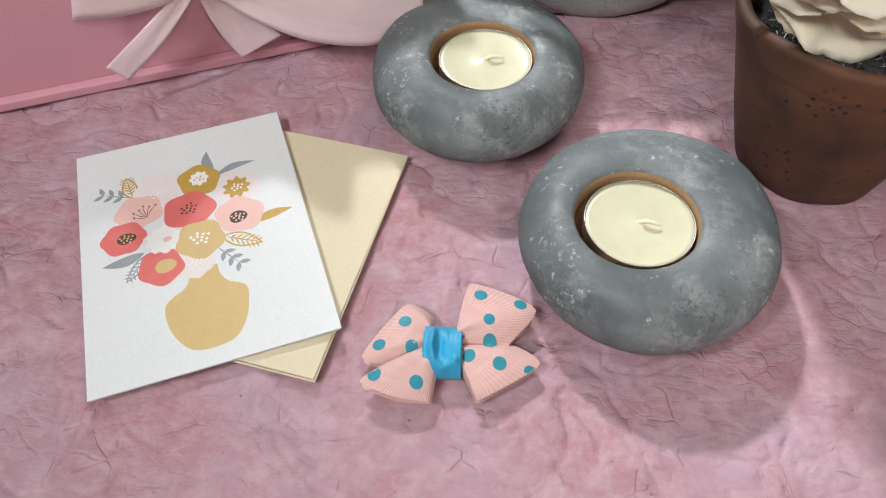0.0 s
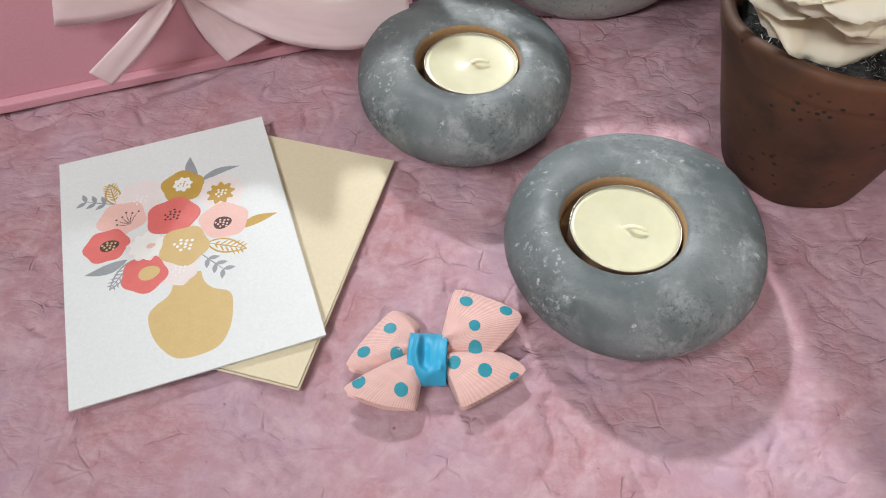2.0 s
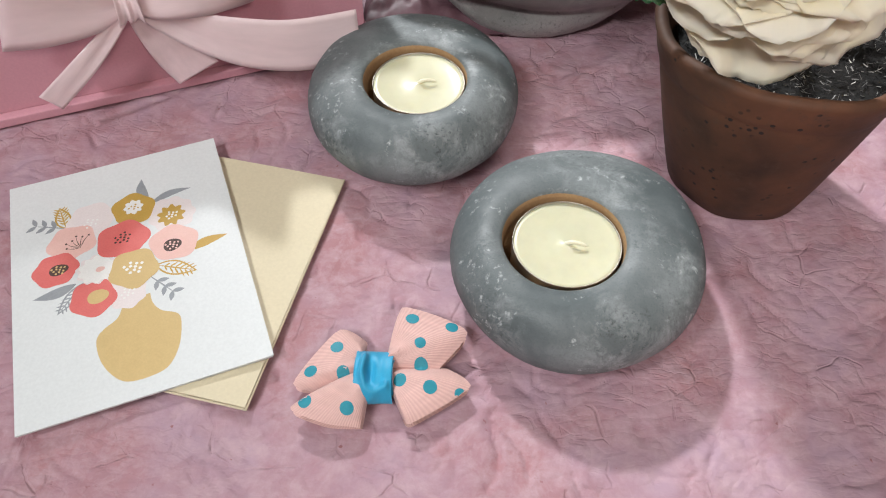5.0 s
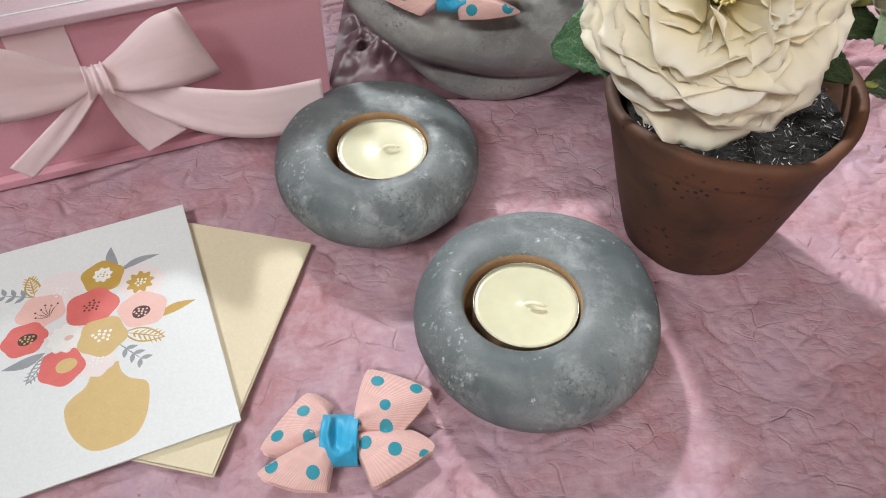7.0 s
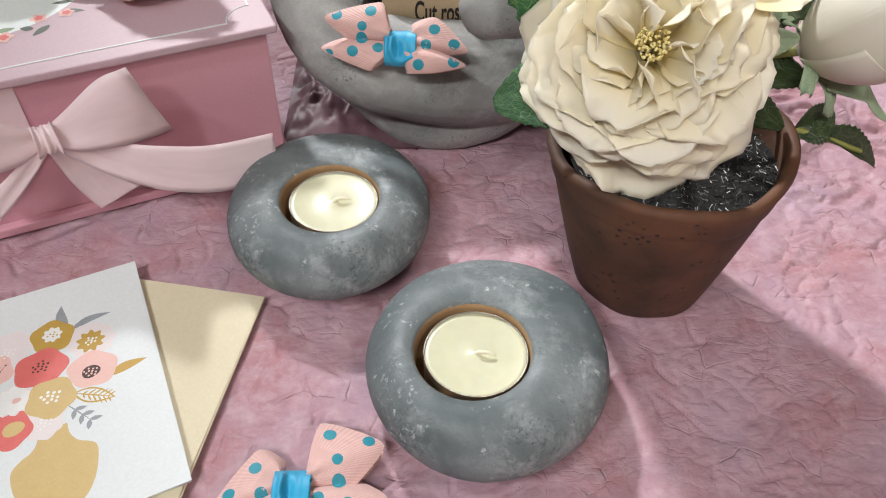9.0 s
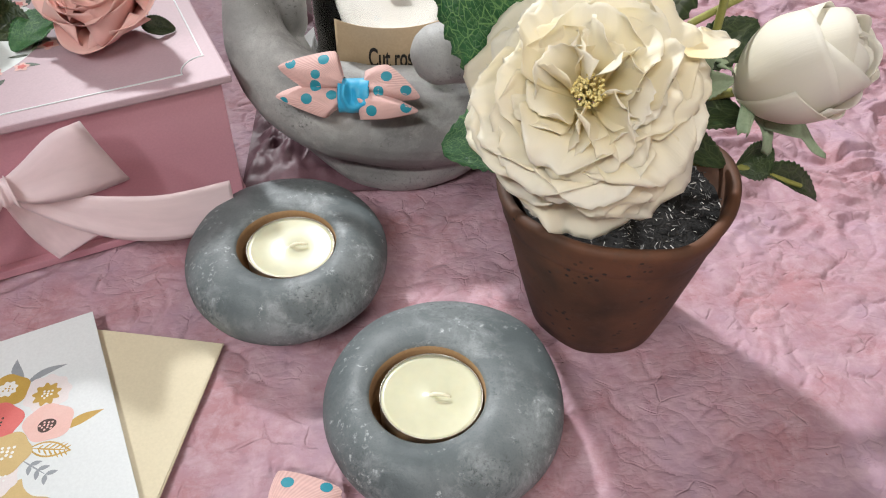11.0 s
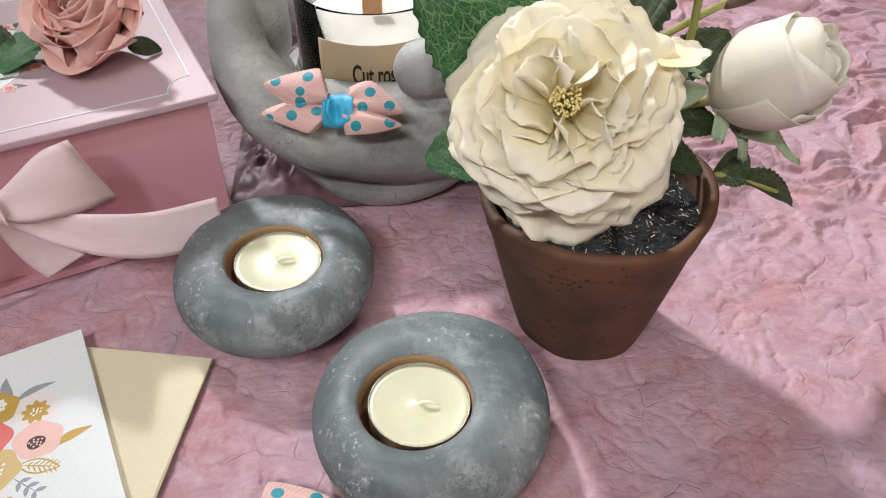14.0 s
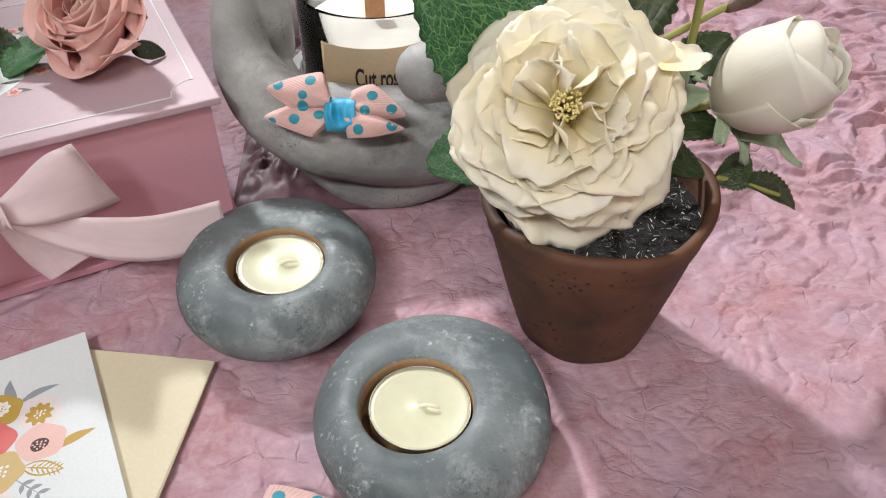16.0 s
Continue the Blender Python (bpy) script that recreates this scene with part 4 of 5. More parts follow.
def potted_rose():
    ox, oy = 0.2375, 0.3885
    m = pose(ox, oy, -0.0016)
    plant = thing("potted_rose", m, "cream silk rose with a bud in a weathered terracotta pot", "potted plant")
    inv = m.inverted()

    def loc(p):
        return inv @ Vector(p)
    R, B, H = 0.0470, 0.0295, 0.0780

    def wob(p):
        k = p.z / H
        a = math.atan2(p.y, p.x)
        dent = 1 + 0.010 * math.sin(2 * a + 0.6) * k + 0.006 * math.sin(5 * a + 2) * k
        lip = 0.0025 * max(0, math.cos(a - 0.15)) ** 6 * max(0, k - 0.8) * 5
        return Vector((p.x * dent - 0.0030 * k + lip, p.y * dent, p.z + 0.0012 * k * math.sin(3 * a + 1) + 0.0005 * math.sin(7 * a)))
    prof = [(0.0005, 0), (B - .002, 0), (B, .0015)]
    prof += [(B + (0.0435 - B) * (t / 8) ** 0.9, 0.002 + (0.0610 - 0.002) * t / 8) for t in range(1, 9)]
    prof += [(0.0436, .0622), (0.0444, .0636), (0.0452, .0660), (0.0460, .071), (R + .0004, H - .003), (R, H - .0010), (R - .0016, H), (R - .0036, H - .0006), (R - .0048, H - .0025), (R - .0054, H - .010), (R - .0064, H - .022), (0.0005, H - .022)]
    part("pot", lathe(prof, 96, wob), CLAY, plant, "weathered brown terracotta pot with a rolled rim")

    def ground(u, v):
        r, a = 0.0405 * v, 2 * math.pi * u
        x, y = r * math.cos(a), r * math.sin(a)
        return Vector((x, y, 0.0675 + 0.0016 * noise.noise(Vector((x * 90, y * 90, 3))) + 0.0012 * noise.noise(Vector((x * 300, y * 300, 5)))))
    part("soil", sheet(ground, 72, 24, closed=True), SOIL, plant, "black potting soil")
    rng = random.Random(5)
    verts, faces = [], []
    for k in range(2100):
        a, r = rng.uniform(0, 6.283), 0.0400 * math.sqrt(rng.random())
        c = Vector((r * math.cos(a), r * math.sin(a), 0.0686 + rng.uniform(-.0012, .0014)))
        d = Vector((rng.gauss(0, 1), rng.gauss(0, 1), rng.gauss(0, .35))).normalized() * rng.uniform(.0006, .0019)
        e = d.cross(Vector((rng.gauss(0, 1), rng.gauss(0, 1), 1))).normalized() * rng.uniform(.00012, .00028)
        g = d.cross(e).normalized() * 0.00012
        i = len(verts)
        verts += [c - d - e, c + d - e * .6, c + d + e * .6, c - d + e, c + g]
        faces += [(i, i + 1, i + 4), (i + 1, i + 2, i + 4), (i + 2, i + 3, i + 4), (i + 3, i, i + 4), (i + 3, i + 2, i + 1, i)]
    me = bpy.data.meshes.new("soil_fibres")
    me.from_pydata([tuple(v) for v in verts], [], faces)
    me.materials.append(CHIPS)
    fib = new("soil_fibres", me)
    fib.parent = plant
    tagged(fib, "dark and pale fibres scattered over the soil", "", "", "stuff")
    # the open rose
    axis = Vector((-0.21, -0.72, 0.67)).normalized()
    heart = Vector((0.2095, 0.3615, 0.1320))
    rings = ((6, 46, 56, 104, 3, -16, 0.08, 0.16, 0.07, 8), (7, 43, 52, 91, 3, -14, 0.14, 0.20, 0.08, 10), (8, 41, 46, 80, 3, -12, 0.18, 0.24, 0.09, 14), (8, 39, 44, 70, 3, -10, 0.24, 0.28, 0.09, 18),
             (8, 35, 40, 61, 3, -8.5, 0.30, 0.30, 0.10, 26), (7, 31, 36, 54, 3.5, -7.5, 0.36, 0.30, 0.11, 40), (7, 26, 32, 47, 4.5, -7, 0.42, 0.28, 0.12, 65), (7, 21, 25, 43, 6, -6, 0.45, 0.22, 0.13, 85))
    b = bloom(plant, inv @ facing(heart - axis * 0.006, axis, 40), rings, CREAM_PETAL, 11, 0.00090, "rose_bloom")
    tagged(b, "open cream silk rose with ruffled petals")
    # a broad guard petal with a drawn-out tip hangs lowest, over the rim
    guard = part("petal", petal(0.046, 0.056, 0.10, 0.10, 0.12, 91, n=18, blunt=0.28), CREAM_PETAL, b, "hanging pointed outer petal")
    set_petal(guard, -118, 106, 0.003, -0.013)
    stamens(b, 130, 0.0054, 0.0085, 3)
    back = heart - axis * 0.022
    part("stem", tube([loc(back), loc(back - axis * 0.012 + Vector((0, 0, -0.01))), loc((0.226, 0.397, 0.09)), loc((0.232, 0.392, 0.066))], [0.0024, 0.002, 0.0019, 0.002]), STEM, plant)
    # side shoots
    fork = (0.2550, 0.402, 0.098)
    part("stem", tube([loc((0.240, 0.394, 0.066)), loc((0.2500, 0.400, 0.085)), loc(fork), loc((0.2640, 0.402, 0.116)), loc((0.2650, 0.4035, 0.150)), loc((0.2640, 0.405, 0.175))], [0.0019, 0.0018, 0.0017, 0.0016, 0.0015, 0.0014]), STEM, plant)
    part("stem", tube([loc(fork), loc((0.268, 0.401, 0.103)), loc((0.280, 0.400, 0.106))], [0.0016, 0.0016, 0.002]), STEM, plant)
    part("stem", tube([loc((0.2450, 0.397, 0.078)), loc((0.266, 0.395, 0.0765)), loc((0.290, 0.393, 0.0735)), loc((0.314, 0.391, 0.0655))], [0.0018, 0.0016, 0.0014, 0.0010]), STEM, plant)
    part("stem", tube([loc((0.2560, 0.405, 0.132)), loc((0.2760, 0.412, 0.1385)), loc((0.290, 0.416, 0.143))], [0.0014, 0.0014, 0.0015]), STEM, plant)
    part("twig", tube([loc((0.281, 0.413, 0.1395)), loc((0.290, 0.415, 0.143)), loc((0.303, 0.418, 0.150)), loc((0.316, 0.420, 0.153))], [0.0020, 0.0036, 0.0030, 0.0018]), TWIG, plant, "brown twig with a swollen node")
    # the bud: overlapping petals wrapped round an egg
    a2 = Vector((0.62, -0.42, 0.66)).normalized()
    foot = Vector((0.2810, 0.402, 0.1050))
    bud = new("rose_bud")
    bud.parent = plant
    bud.matrix_local = inv @ facing(foot, a2, 0) @ Matrix.Scale(0.86, 4)
    tagged(bud, "half-closed ivory silk rose bud")
    rng = random.Random(8)

    def egg(t):
        return 0.0225 * math.sin(math.pi * min(1, 0.06 + 0.80 * t ** 0.9)) ** 0.72
    for k in range(11):
        ring = k // 4
        a0, span, top, inn = 137.5 * k + 20, (150, 150, 130)[ring], (0.80, 0.97, 1.0)[ring] + rng.uniform(-.03, .03), (1.0, 0.93, 0.80)[ring] - 0.010 * (k % 4)

        def f(u, v, a0=a0, span=span, top=top, inn=inn, k=k, ring=ring):
            s = 2 * u - 1
            t = v * top * (1 - 0.16 * s * s * v)
            a = math.radians(a0 + span / 2 * s)
            r = egg(t) * inn * (1 - 0.05 * s) + 0.0028 * v ** 6 * (1 - 0.6 * ring / 2) * (1 - s * s)
            r += 0.0006 * noise.noise(Vector((s * 2 + k, v * 3, k * 1.7)))
            return Vector((r * math.cos(a), r * math.sin(a), 0.056 * t))
        part("petal", sheet(f, 18, 16, 0.0003), BUD_PETAL, bud)
    def lip(u, v):
        s = 2 * u - 1
        t = v * (0.66 - 0.10 * s * s)
        a = math.radians(262 + 82 * s)
        r = egg(t) * 1.035 + 0.0002 + 0.0030 * v ** 10 * (1 - s * s)
        return Vector((r * math.cos(a), r * math.sin(a), 0.056 * t - 0.0012 * v ** 12))
    part("petal", sheet(lip, 24, 24, 0.00025), BUD_PETAL, bud, "outer petal with a rolled lip")
    for k in range(6):
        p = part("petal", petal(0.026, 0.020, 0.5, 0.05, 0.10, 30 + k, thick=0.0003), BUD_PETAL, bud)
        set_petal(p, 60 * k + 15, 8, 0.006 + 0.001 * (k % 2), 0.027, 25)
    for k, (az, op, ln) in enumerate(((200, 60, 22), (265, 75, 30), (320, 95, 20), (30, 70, 22), (110, 65, 20))):
        p = part("sepal", petal(ln / 1000, 0.0085, 0.15, 0.55, 0.16, 60 + k), SEPAL, bud, "curled pale green sepal")
        set_petal(p, az, op, 0.004, -0.001, 20)
    # long sepal that trails under the bud
    def trail(u, v):
        s = (u - 0.5) * 0.0085 * math.sin(math.pi * (0.12 + 0.80 * v))
        c = Vector((0.2900 + 0.032 * v + 0.003 * math.sin(5 * v), 0.392 + 0.002 * math.sin(4 * v), 0.0955 - 0.0035 * math.sin(3 * v) - 0.016 * max(0, v - 0.45) ** 1.2 * 1.8))
        return loc(c + Vector((0.3, -0.5, 0.8)).normalized().cross(Vector((0.9, 0, -0.4))).normalized() * s)
    part("sepal", sheet(trail, 4, 24, 0.0003), SEPAL, plant, "long curled pale green sepal")
    # leaves
    L = lambda p: loc(p)
    up = (-0.1, -0.75, 0.65)
    leaf(plant, L((0.212, 0.398, 0.108)), L((0.164, 0.411, 0.166)), (-0.1, -0.9, 0.35), 0.046, LEAF, 1, label="broad green leaf with a pale net of veins", fold=0.06, droop=0.02)
    leaf(plant, L((0.206, 0.392, 0.100)), L((0.1655, 0.388, 0.0915)), (-0.2, -0.7, 0.7), 0.030, LEAF, 2, label="green leaf under the rose", fold=0.08)
    leaf(plant, L((0.232, 0.404, 0.128)), L((0.255, 0.420, 0.175)), (0.0, -0.9, 0.3), 0.036, SMALL_LEAF, 3, label="dark green leaf behind the rose", fold=0.08)
    leaf(plant, L((0.246, 0.398, 0.102)), L((0.286, 0.396, 0.098)), (0.2, -0.5, 0.85), 0.019, SMALL_LEAF, 4, fold=0.2)
    leaf(plant, L((0.250, 0.396, 0.094)), L((0.279, 0.388, 0.079)), (0.1, -0.8, 0.5), 0.013, SMALL_LEAF, 5, fold=0.25, label="dark red-edged leaf")
    leaf(plant, L((0.285, 0.393, 0.0740)), L((0.302, 0.399, 0.0795)), (0.2, -0.8, 0.5), 0.016, SMALL_LEAF, 6, fold=0.35, teeth=0.05)
    leaf(plant, L((0.296, 0.392, 0.0730)), L((0.331, 0.3965, 0.0545)), (0.35, -0.45, 0.8), 0.013, SMALL_LEAF, 7, fold=0.4, teeth=0.06, label="toothed dark leaf with a dry tip")
    leaf(plant, L((0.258, 0.404, 0.118)), L((0.284, 0.408, 0.130)), (0.1, -0.8, 0.5), 0.018, SMALL_LEAF, 8, fold=0.2)
    leaf(plant, L((0.252, 0.398, 0.108)), L((0.272, 0.392, 0.116)), (0.0, -0.8, 0.6), 0.012, SEPAL, 9, fold=0.2, label="pale green bract")
    leaf(plant, L((0.256, 0.398, 0.103)), L((0.262, 0.394, 0.130)), (-0.3, -0.8, 0.3), 0.010, SEPAL, 10, fold=0.2, label="pale green bract")
    leaf(plant, L((0.248, 0.393, 0.088)), L((0.262, 0.384, 0.100)), (-0.3, -0.8, 0.3), 0.020, SMALL_LEAF, 12, fold=0.15)
    # a loose pale petal tip at the side of the rose
    p = part("petal", petal(0.018, 0.019, 0.3, 0.1, 0.08, 77, blunt=0.42), CREAM_PETAL, plant, "loose pointed cream petal")
    p.matrix_local = inv @ look((0.241, 0.368, 0.141), (0.262, 0.372, 0.143)) @ pose(0, 0, 0, -90, 0, 0)


potted_rose()

# ---- concrete sculpture with a jar candle ----
JAR = Vector((0.1480, 0.5330, 0.0440))


def sculpture():
    def ball(c, r, s=(1, 1, 1), turn=0):
        b = bmesh.new()
        bmesh.ops.create_icosphere(b, subdivisions=4, radius=1, matrix=Matrix.Translation(c) @ pose(0, 0, 0, 0, turn, 0) @ Matrix.Diagonal((r * s[0], r * s[1], r * s[2], 1)))
        return b
    pieces = [
        ball((0.156, 0.5400, 0.036), 0.1, (0.64, 0.58, 0.28)),
        ball((0.150, 0.5350, 0.012), 0.1, (0.58, 0.52, 0.20)),
        tube([(0.0830, 0.545, 0.118), (0.0800, 0.524, 0.098), (0.0800, 0.508, 0.082), (0.0860, 0.496, 0.068), (0.1000, 0.487, 0.055), (0.1220, 0.4825, 0.046), (0.1480, 0.4815, 0.042), (0.1740, 0.484, 0.041), (0.1980, 0.493, 0.042), (0.2180, 0.512, 0.050)],
             [0.0125, 0.0130, 0.0140, 0.0170, 0.0210, 0.0245, 0.0255, 0.0250, 0.0235, 0.021], 24),
        tube([(0.0900, 0.522, 0.056), (0.0990, 0.511, 0.038), (0.1140, 0.501, 0.024), (0.1320, 0.493, 0.013), (0.1500, 0.4885, 0.010), (0.1720, 0.489, 0.015), (0.1980, 0.498, 0.028)],
             [0.0150, 0.0165, 0.0175, 0.0180, 0.0180, 0.0175, 0.0165], 24),
        tube([(0.0950, 0.528, 0.070), (0.0950, 0.524, 0.088), (0.0955, 0.528, 0.106)], [0.0100, 0.0105, 0.0095], 16),
        tube([(0.1705, 0.4700, 0.0835), (0.190, 0.475, 0.0825), (0.214, 0.490, 0.080), (0.230, 0.512, 0.078)], [0.0143, 0.0138, 0.0145, 0.015], 20),
        tube([(0.110, 0.590, 0.060), (0.150, 0.598, 0.066), (0.196, 0.588, 0.066), (0.220, 0.556, 0.066)], [0.017, 0.019, 0.019, 0.018], 18),
    ]
    me = bpy.data.meshes.new("tmp_clay")
    b = merge(*pieces)
    b.to_mesh(me)
    b.free()
    tmp = new("tmp_clay", me)
    mod = tmp.modifiers.new("Remesh", "REMESH")
    mod.mode, mod.voxel_size = "VOXEL", 0.0016
    dg = bpy.context.evaluated_depsgraph_get()
    solid = bmesh.new()
    solid.from_mesh(tmp.evaluated_get(dg).to_mesh())
    bpy.data.objects.remove(tmp)
    bmesh.ops.smooth_vert(solid, verts=solid.verts[:], factor=0.5, use_axis_x=True, use_axis_y=True, use_axis_z=True)
    for v in solid.verts:
        n = noise.noise(v.co * 35) * 0.0010 + noise.noise(v.co * 120) * 0.0003
        v.co += v.normal * n
        if (v.co.xy - JAR.xy).length < 0.0425 and v.co.z > JAR.z - 0.0006:
            v.co.z = JAR.z - 0.0006
        v.co.z = max(v.co.z, -0.001)
    ob = part("sculpture", solid, STATUE, None)
    tagged(ob, "rough grey concrete cupped-palm sculpture holding a jar candle", "sculpture")


sculpture()


def jar_candle():
    j = thing("jar_candle", Matrix.Translation(JAR), "white wooden-wick candle in a clear glass jar with kraft label", "candle")
    R, H = 0.0405, 0.0567
    prof = [(0.0005, 0), (R - .004, 0), (R - .001, .001), (R, .004), (R, H - .001), (R - .0003, H), (R - .0010, H), (R - .0014, H - .001), (R - .0014, .006), (R - .004, .0040), (0.0005, .004)]
    g = part("glass", lathe(prof, 72), GLASS, j, "clear glass jar")
    g.visible_shadow = False

    def top(p):
        k = 0.0010 * noise.noise(Vector((p.x * 60, p.y * 60, 2))) if p.z > 0.030 else 0
        return Vector((p.x, p.y, p.z + k))
    part("wax", lathe([(0.0004, 0.0048), (R - .0044, .0048), (R - .0017, .0065), (R - .0017, 0.0345), (R - .0030, 0.0335), (0.024, 0.0325), (0.012, 0.0320), (0.0004, 0.0330)], 72, top), JARWAX, j)
    part("wick", box_bm(-0.0052, -0.0006, 0.028, 0.0052, 0.0006, 0.0480, 0.0002), WOODWICK, j, "flat wooden wick", False)

    def wrap(u, v):
        a = math.radians(-90 - 42 + 100 * u)
        return Vector(((R + .0003) * math.cos(a), (R + .0003) * math.sin(a), 0.004 + 0.0370 * v))
    label = part("label", sheet(wrap, 40, 2, 0.0002), LABEL, j, "kraft paper label")
    txt = bpy.data.curves.new("label_text", "FONT")
    txt.body, txt.size, txt.align_x, txt.offset = "Cut roses", 0.0098, "LEFT", 0.00022
    tmp = new("tmp_text", txt)
    me = bpy.data.meshes.new_from_object(tmp.evaluated_get(bpy.context.evaluated_depsgraph_get()))
    bpy.data.objects.remove(tmp)
    bm = bmesh.new()
    bm.from_mesh(me)
    bmesh.ops.subdivide_edges(bm, edges=[e for e in bm.edges if e.calc_length() > 0.001], cuts=2)
    for v in bm.verts:
        a = math.radians(-90) + (v.co.x * 0.70 - 0.0115) / R
        v.co = Vector(((R + .0007) * math.cos(a), (R + .0007) * math.sin(a), 0.0200 + v.co.y * 1.50))
    part("lettering", bm, BLACK, label, "black lettering", False)


jar_candle()

# ---- pink gift box with a satin bow ----
UX, UY = Vector((0.924, 0.382, 0)), Vector((-0.382, 0.924, 0))
BOX = basis(UX, UY, (0, 0, 1), Vector((-0.034, 0.419, -0.0006)) - UX * 0.086)


def strip(path, widths, across, thick=0.00025, n=40, curl=0.0):
    """A satin ribbon along a smooth path, its width lying along the vectors across."""
    pts = [Vector(p) for p in path]
    ac = [Vector(a).normalized() for a in across]

    def at(seq, t):
        k = t * (len(seq) - 1)
        i = min(int(k), len(seq) - 2)
        w = k - i
        a, b, c, d = seq[max(i - 1, 0)], seq[i], seq[i + 1], seq[min(i + 2, len(seq) - 1)]
        return 0.5 * (2 * b + (c - a) * w + (2 * a - 5 * b + 4 * c - d) * w * w + (3 * b - a - 3 * c + d) * w ** 3)

    def f(u, v):
        c, a, w = at(pts, u), at(ac, u).normalized(), at(widths, u)
        bend = curl * w * (1 - (2 * v - 1) ** 2)
        return c + a * (w * (v - 0.5)) + Vector((0, -1, 0)) * (bend + 0.0007 * math.sin(9 * v + 3 * u) * (1 - u))
    return sheet(f, n, 8, thick)


def gift_box():
    g = thing("gift_box", BOX, "pale pink cardboard gift box tied with a satin bow", "gift box")
    part("base_plate", box_bm(-0.003, 0.0, 0.0, 0.203, 0.153, 0.0045, 0.0008), BOXPINK, g, "", False)
    part("body", box_bm(0.0, 0.0045, 0.0045, 0.200, 0.150, 0.0745, 0.0006), BOXPINK, g, "", False)
    lid = part("lid", box_bm(-0.004, 0.0005, 0.0747, 0.2045, 0.153, 0.0785, 0.0010), LIDPINK, g, "paler pink flat lid", False)
    # embossed line with scooped corners
    def line(a, b):
        return box_bm(min(a[0], b[0]) - .0004, min(a[1], b[1]) - .0004, 0.0784, max(a[0], b[0]) + .0004, max(a[1], b[1]) + .0004, 0.07885)
    x0, x1, y0, y1, c = 0.004, 0.197, 0.010, 0.143, 0.0125
    for a, b in (((x0 + c, y0), (x1 - c, y0)), ((x0 + c, y1), (x1 - c, y1)), ((x0, y0 + c), (x0, y1 - c)), ((x1, y0 + c), (x1, y1 - c))):
        part("embossed_line", line(a, b), CARD, lid, "", False)
    for cx, cy, s in ((x0, y0, 0), (x1, y0, 90), (x1, y1, 180), (x0, y1, 270)):
        part("embossed_corner", tube([(cx + c * math.cos(math.radians(s + k * 15)), cy + c * math.sin(math.radians(s + k * 15)), 0.0785) for k in range(7)], [0.0004] * 7, 6), CARD, lid)
    # printed panel with leaves and small flowers round its edge
    def flat(pts, z, mt, name, label=""):
        part(name, outline(pts, z), mt, lid, label, False)
    flat([(0.082 + 0.052 * math.cos(2 * math.pi * k / 64), 0.084 + 0.048 * math.sin(2 * math.pi * k / 64)) for k in range(64)], 0.0785, PANEL, "printed_panel", "mint-white printed oval")
    rng = random.Random(21)
    for k in range(26):
        a = math.radians(-75 + 5.2 * k + rng.uniform(-4, 4))
        q = rng.uniform(0.90, 1.12)
        x, y = 82 + 52 * q * math.cos(a), 84 + 48 * q * math.sin(a)
        if k % 3 == 0:
            r = rng.uniform(3.0, 4.6)
            flat(blob(x, y, r, 5, .18, k), 0.0787, INK_PINK, "printed_flower", "dusty pink printed flower")
            flat(blob(x, y, r * 0.55, 5, .15, k + 1), 0.0788, INK_RED, "printed_centre")
        else:
            flat(leaf_line(x, y, rng.uniform(6, 12), rng.uniform(2, 4), rng.uniform(0, 360)), 0.0786, rng.choice((SMALL_LEAF, INK_GREY, SEPAL)), "printed_leaf", "grey-green printed leaf")
    # satin bow on the front
    kx, kz, ky = 0.0985, 0.0530, -0.0065
    up, fw = (0, 0.1, 1), (0, -1, 0.2)
    for s in (1, -1):
        part("bow_loop", strip([(kx, ky, kz), (kx + s * .012, ky - .004, kz + .003), (kx + s * .028, ky - .008, kz + .0095), (kx + s * .0410, ky - .008, kz + .0115), (kx + s * .0450, ky - .003, kz + .0090),
                                (kx + s * .036, ky + .003, kz + .0030), (kx + s * .018, ky + .003, kz - .001), (kx, ky + .003, kz)],
                               [.007, .020, .0330, .0395, .0380, .030, .017, .007], [up, up, (s * -.10, 0, 1), (s * -.28, -.15, 1), (s * -.3, -.1, 1), (s * -.2, 0, 1), up, up], n=56, curl=0.05), PINK_SATIN, g)
    part("ribbon_band", box_bm(kx - .0290, 0.0036, kz - 0.004, kx - .0050, 0.0044, 0.0742), PINK_SATIN, g, "flat pink satin band", False)

    def turn(u, v):
        a = 2 * math.pi * v
        s = 2 * u - 1
        fold = 0.0006 * math.sin(7 * s + 2.0 * math.sin(a)) + 0.0004 * math.sin(13 * s + a)
        r = 0.0046 * (1 + 0.18 * abs(s) ** 3)
        return Vector((kx + 0.0047 * s * (1 - 0.12 * math.cos(a)) + 0.0012 * math.sin(a), ky - 0.0018 - (r + fold) * math.sin(a) * 0.9, kz + (r * 1.45 + fold) * math.cos(a)))
    part("bow_knot", sheet(turn, 24, 30, 0.0003), PINK_SATIN, g, "creased satin wound round the middle")
    part("bow_tail", strip([(kx + .002, ky + .001, kz - .002), (kx + .012, ky - .001, kz - .009), (kx + .026, ky - .006, kz - .0165), (kx + .042, ky - .012, kz - .0215), (kx + .064, ky - .017, kz - .0250), (kx + .092, ky - .017, kz - .0265)],
                           [.006, .013, .020, .0245, .0255, .0255], [(0.5, 0, 1), (.35, 0, 1), (.15, 0, 1), (.05, .05, 1), (0, .1, 1), (0, .1, 1)], n=48), PINK_SATIN, g, "loose satin tail sweeping off the box")
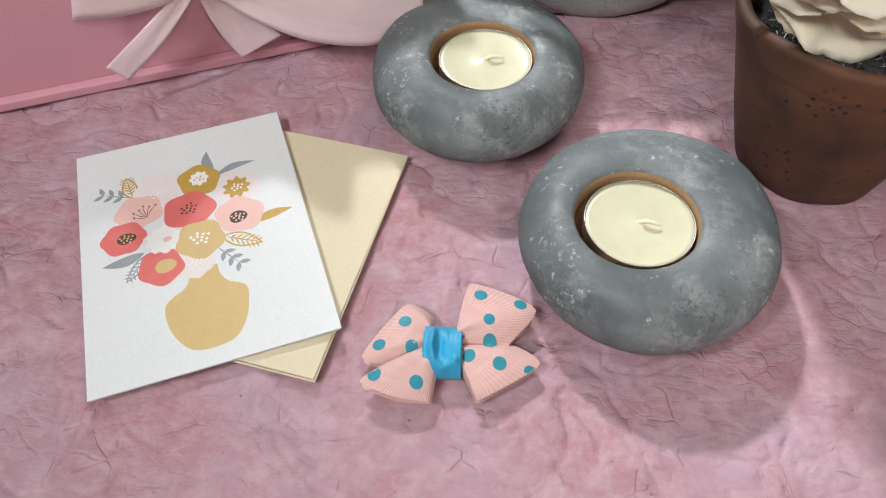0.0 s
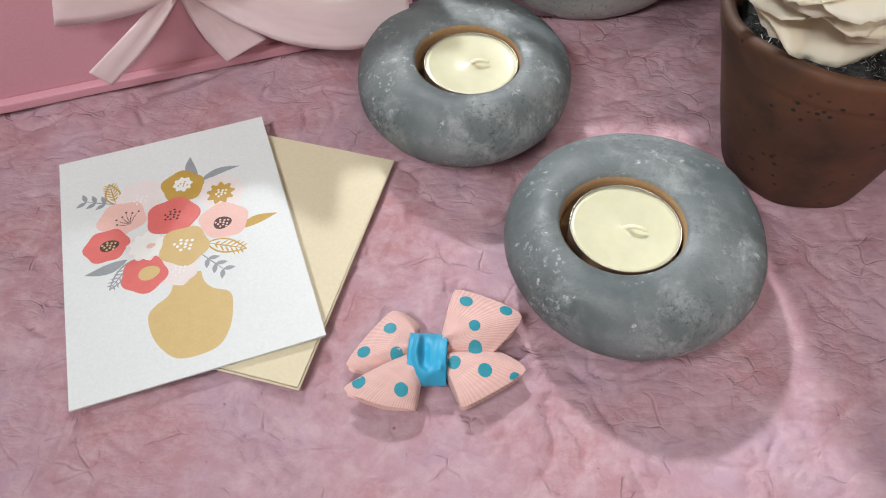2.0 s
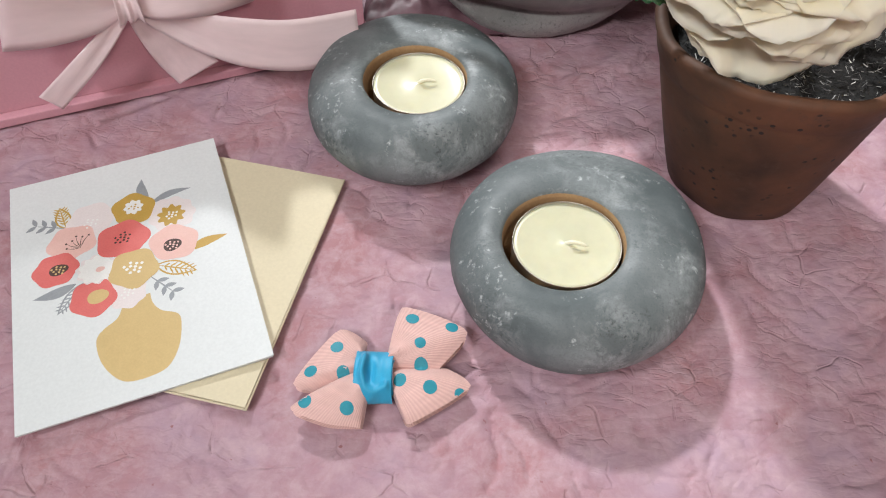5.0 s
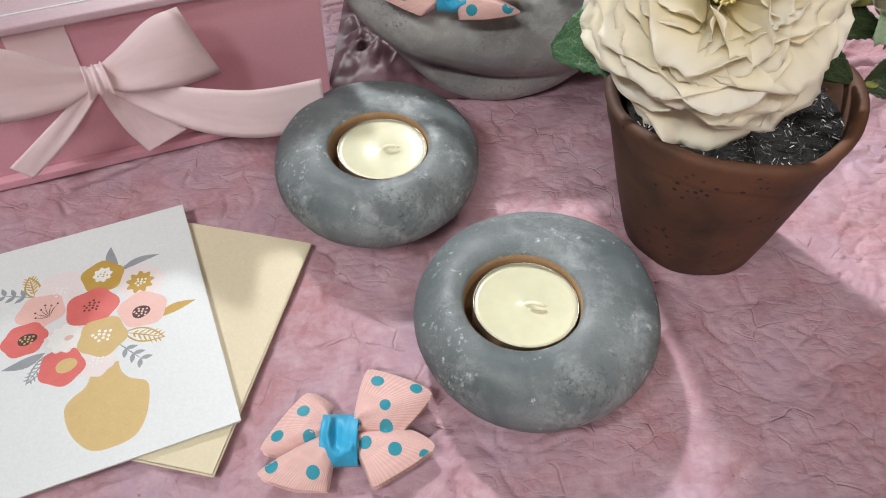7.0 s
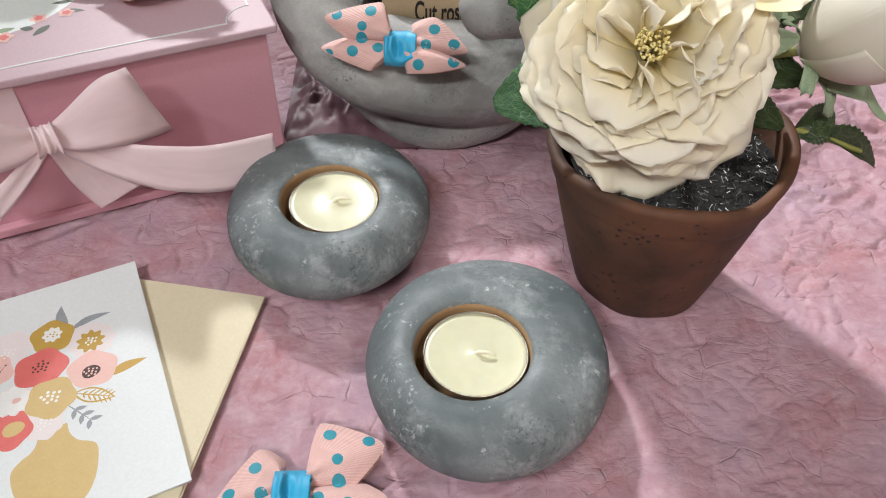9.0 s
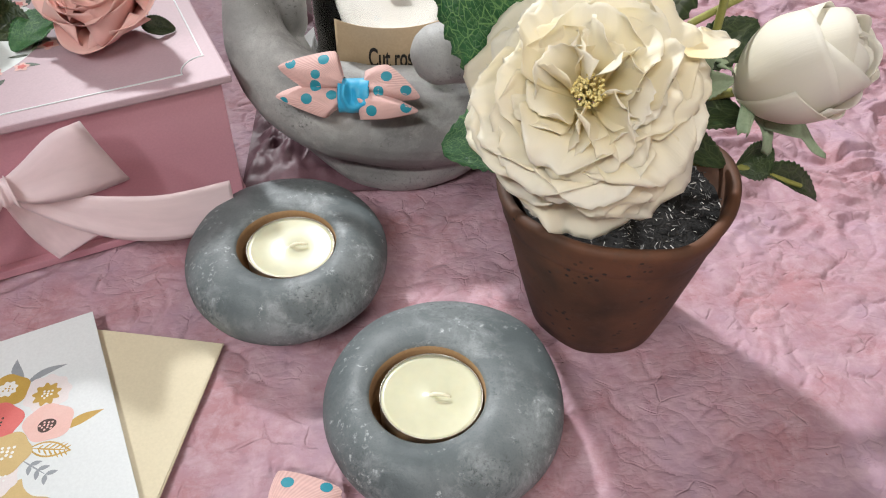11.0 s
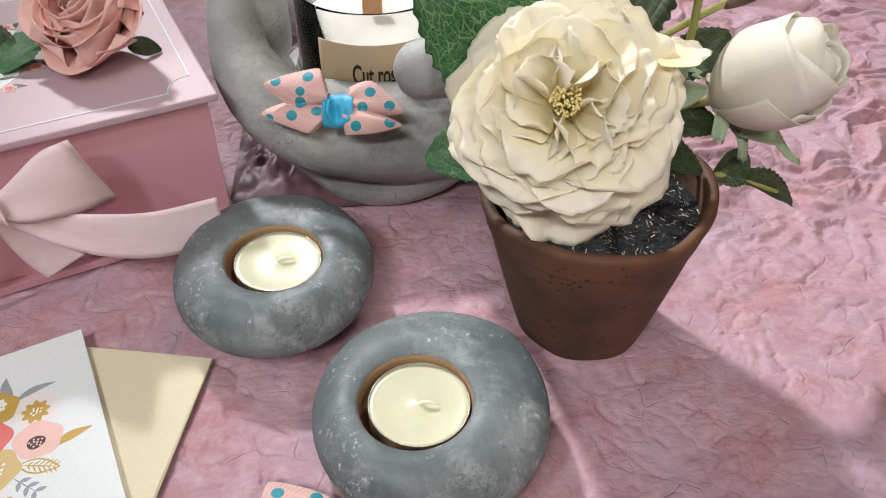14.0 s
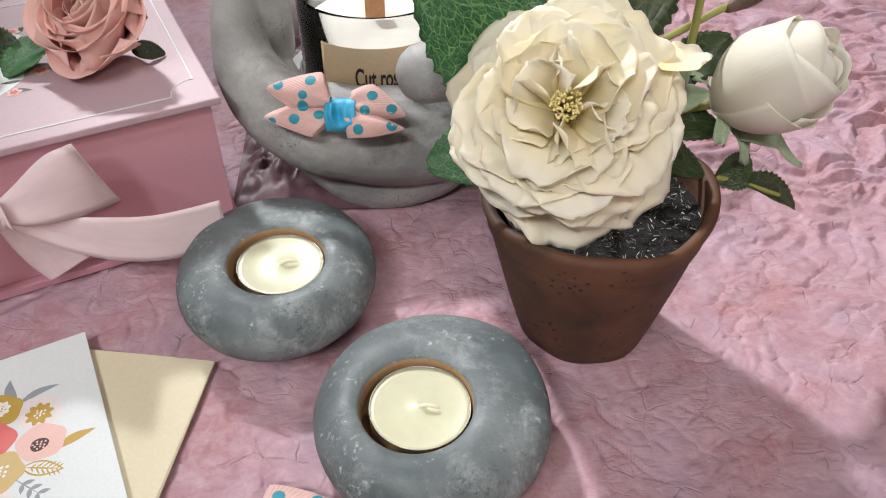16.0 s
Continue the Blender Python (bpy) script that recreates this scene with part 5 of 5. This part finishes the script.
    part("bow_tail", strip([(kx - .001, ky - .001, kz - .003), (kx - .010, ky - .004, kz - .010), (kx - .024, ky - .008, kz - .020), (kx - .042, ky - .008, kz - .034)],
                           [.005, .0075, .010, .011], [(-.6, 0, .8)] * 4, n=30), PINK_SATIN, g)
    part("bow_tail", strip([(kx + .001, ky + .003, kz - .003), (kx + .006, ky + .004, kz - .016), (kx + .013, ky + .003, kz - .030), (kx + .020, ky + .002, kz - .0425)],
                           [.006, .013, .019, .021], [(1, 0, .4)] * 4, n=30), PINK_SATIN, g)


gift_box()


def fabric_rose(at, axis, mt, seed, unit, label, cupped=True):
    r = thing("fabric_rose", facing(at, axis, seed * 40), label, "artificial flower", "fabric roses on the box")
    rings = ((5, 35, 54, 52, 3, -11, 0.50, 0.26, 0.02, 4), (5, 34, 50, 45, 3, -11, 0.62, 0.10, 0.02, 6), (5, 32, 44, 36, 3, -10, 0.66, 0.05, 0.02, 8),
             (4, 29, 36, 27, 3, -8, 0.66, 0.0, 0.02, 10), (4, 25, 28, 17, 2.5, -6, 0.6, -0.05, 0.02, 20), (3, 21, 18, 9, 1.5, -4, 0.6, -0.05, 0.02, 40))
    for count, L, W, opening, rr, h, cup, curl, ruffle, twist in rings:
        rng = random.Random(seed * 10 + L)
        start = rng.uniform(0, 360)
        for k in range(count):
            s = rng.uniform(0.92, 1.08)
            p = part("petal", petal(L * s * unit, W * s * unit, cup, curl, ruffle, rng.uniform(0, 50), n=18, blunt=0.46), mt, r)
            set_petal(p, start + 360 * k / count + rng.uniform(-8, 8), opening + rng.uniform(-5, 5), rr * unit, h * unit, rng.uniform(-twist, twist))
    return r


def on_lid(x, y, h):
    return BOX @ Vector((x, y, 0.0785 + h))


rose = fabric_rose(on_lid(0.167, 0.062, 0.0175), (-0.19, -0.58, 0.79), PEACH_PETAL, 3, 0.00112, "peach-pink fabric rose lying on the gift box lid")
inv = rose.matrix_world.inverted()
leaf(rose, inv @ on_lid(0.176, 0.052, 0.006), inv @ on_lid(0.191, 0.050, 0.002), (0, 0.3, 1), 0.010, SMALL_LEAF, 31, label="small olive leaf", fold=0.2)
leaf(rose, inv @ on_lid(0.140, 0.075, 0.008), inv @ on_lid(0.118, 0.062, 0.003), (0, 0.3, 1), 0.026, LEAF, 32, label="green fabric leaf", fold=0.1)
pale = fabric_rose(on_lid(0.098, 0.098, 0.018), (-0.1, -0.5, 0.86), PALE_PETAL, 5, 0.00085, "pale blush fabric rose lying on the gift box lid")
inv = pale.matrix_world.inverted()
leaf(pale, inv @ on_lid(0.110, 0.088, 0.006), inv @ on_lid(0.128, 0.070, 0.003), (0, 0.3, 1), 0.024, SMALL_LEAF, 33, label="dark green fabric leaf", fold=0.1)

# ---- crumpled sheet between box and sculpture, coloured dark for shaded tissue ----


def shaded_sheet():
    def f(u, v):
        x, y = 0.066 + 0.075 * u, 0.474 + 0.30 * v
        edge = min(1, 6 * min(u, 1 - u, v, 1 - v) + 0.02)
        a, b = cells(np.array([x * 1.0]), np.array([y]), 0.016, 41)
        c, d = cells(np.array([x + 0.3]), np.array([y]), 0.007, 42)
        z = 0.004 + 0.016 * noise.noise(Vector((x * 18, y * 18, 4))) + 0.012 * float(b[0] - a[0]) + 0.004 * float(d[0] - c[0])
        return Vector((x, y, 0.0006 + max(0, z) * edge))
    bm = sheet(f, 60, 150)
    ob = part("crumpled_shaded_sheet", bm, SHADED_SHEET, None, "dark mauve crumpled sheet between the box and sculpture, standing for shaded tissue")
    tagged(ob, "", "wrapping film")


shaded_sheet()
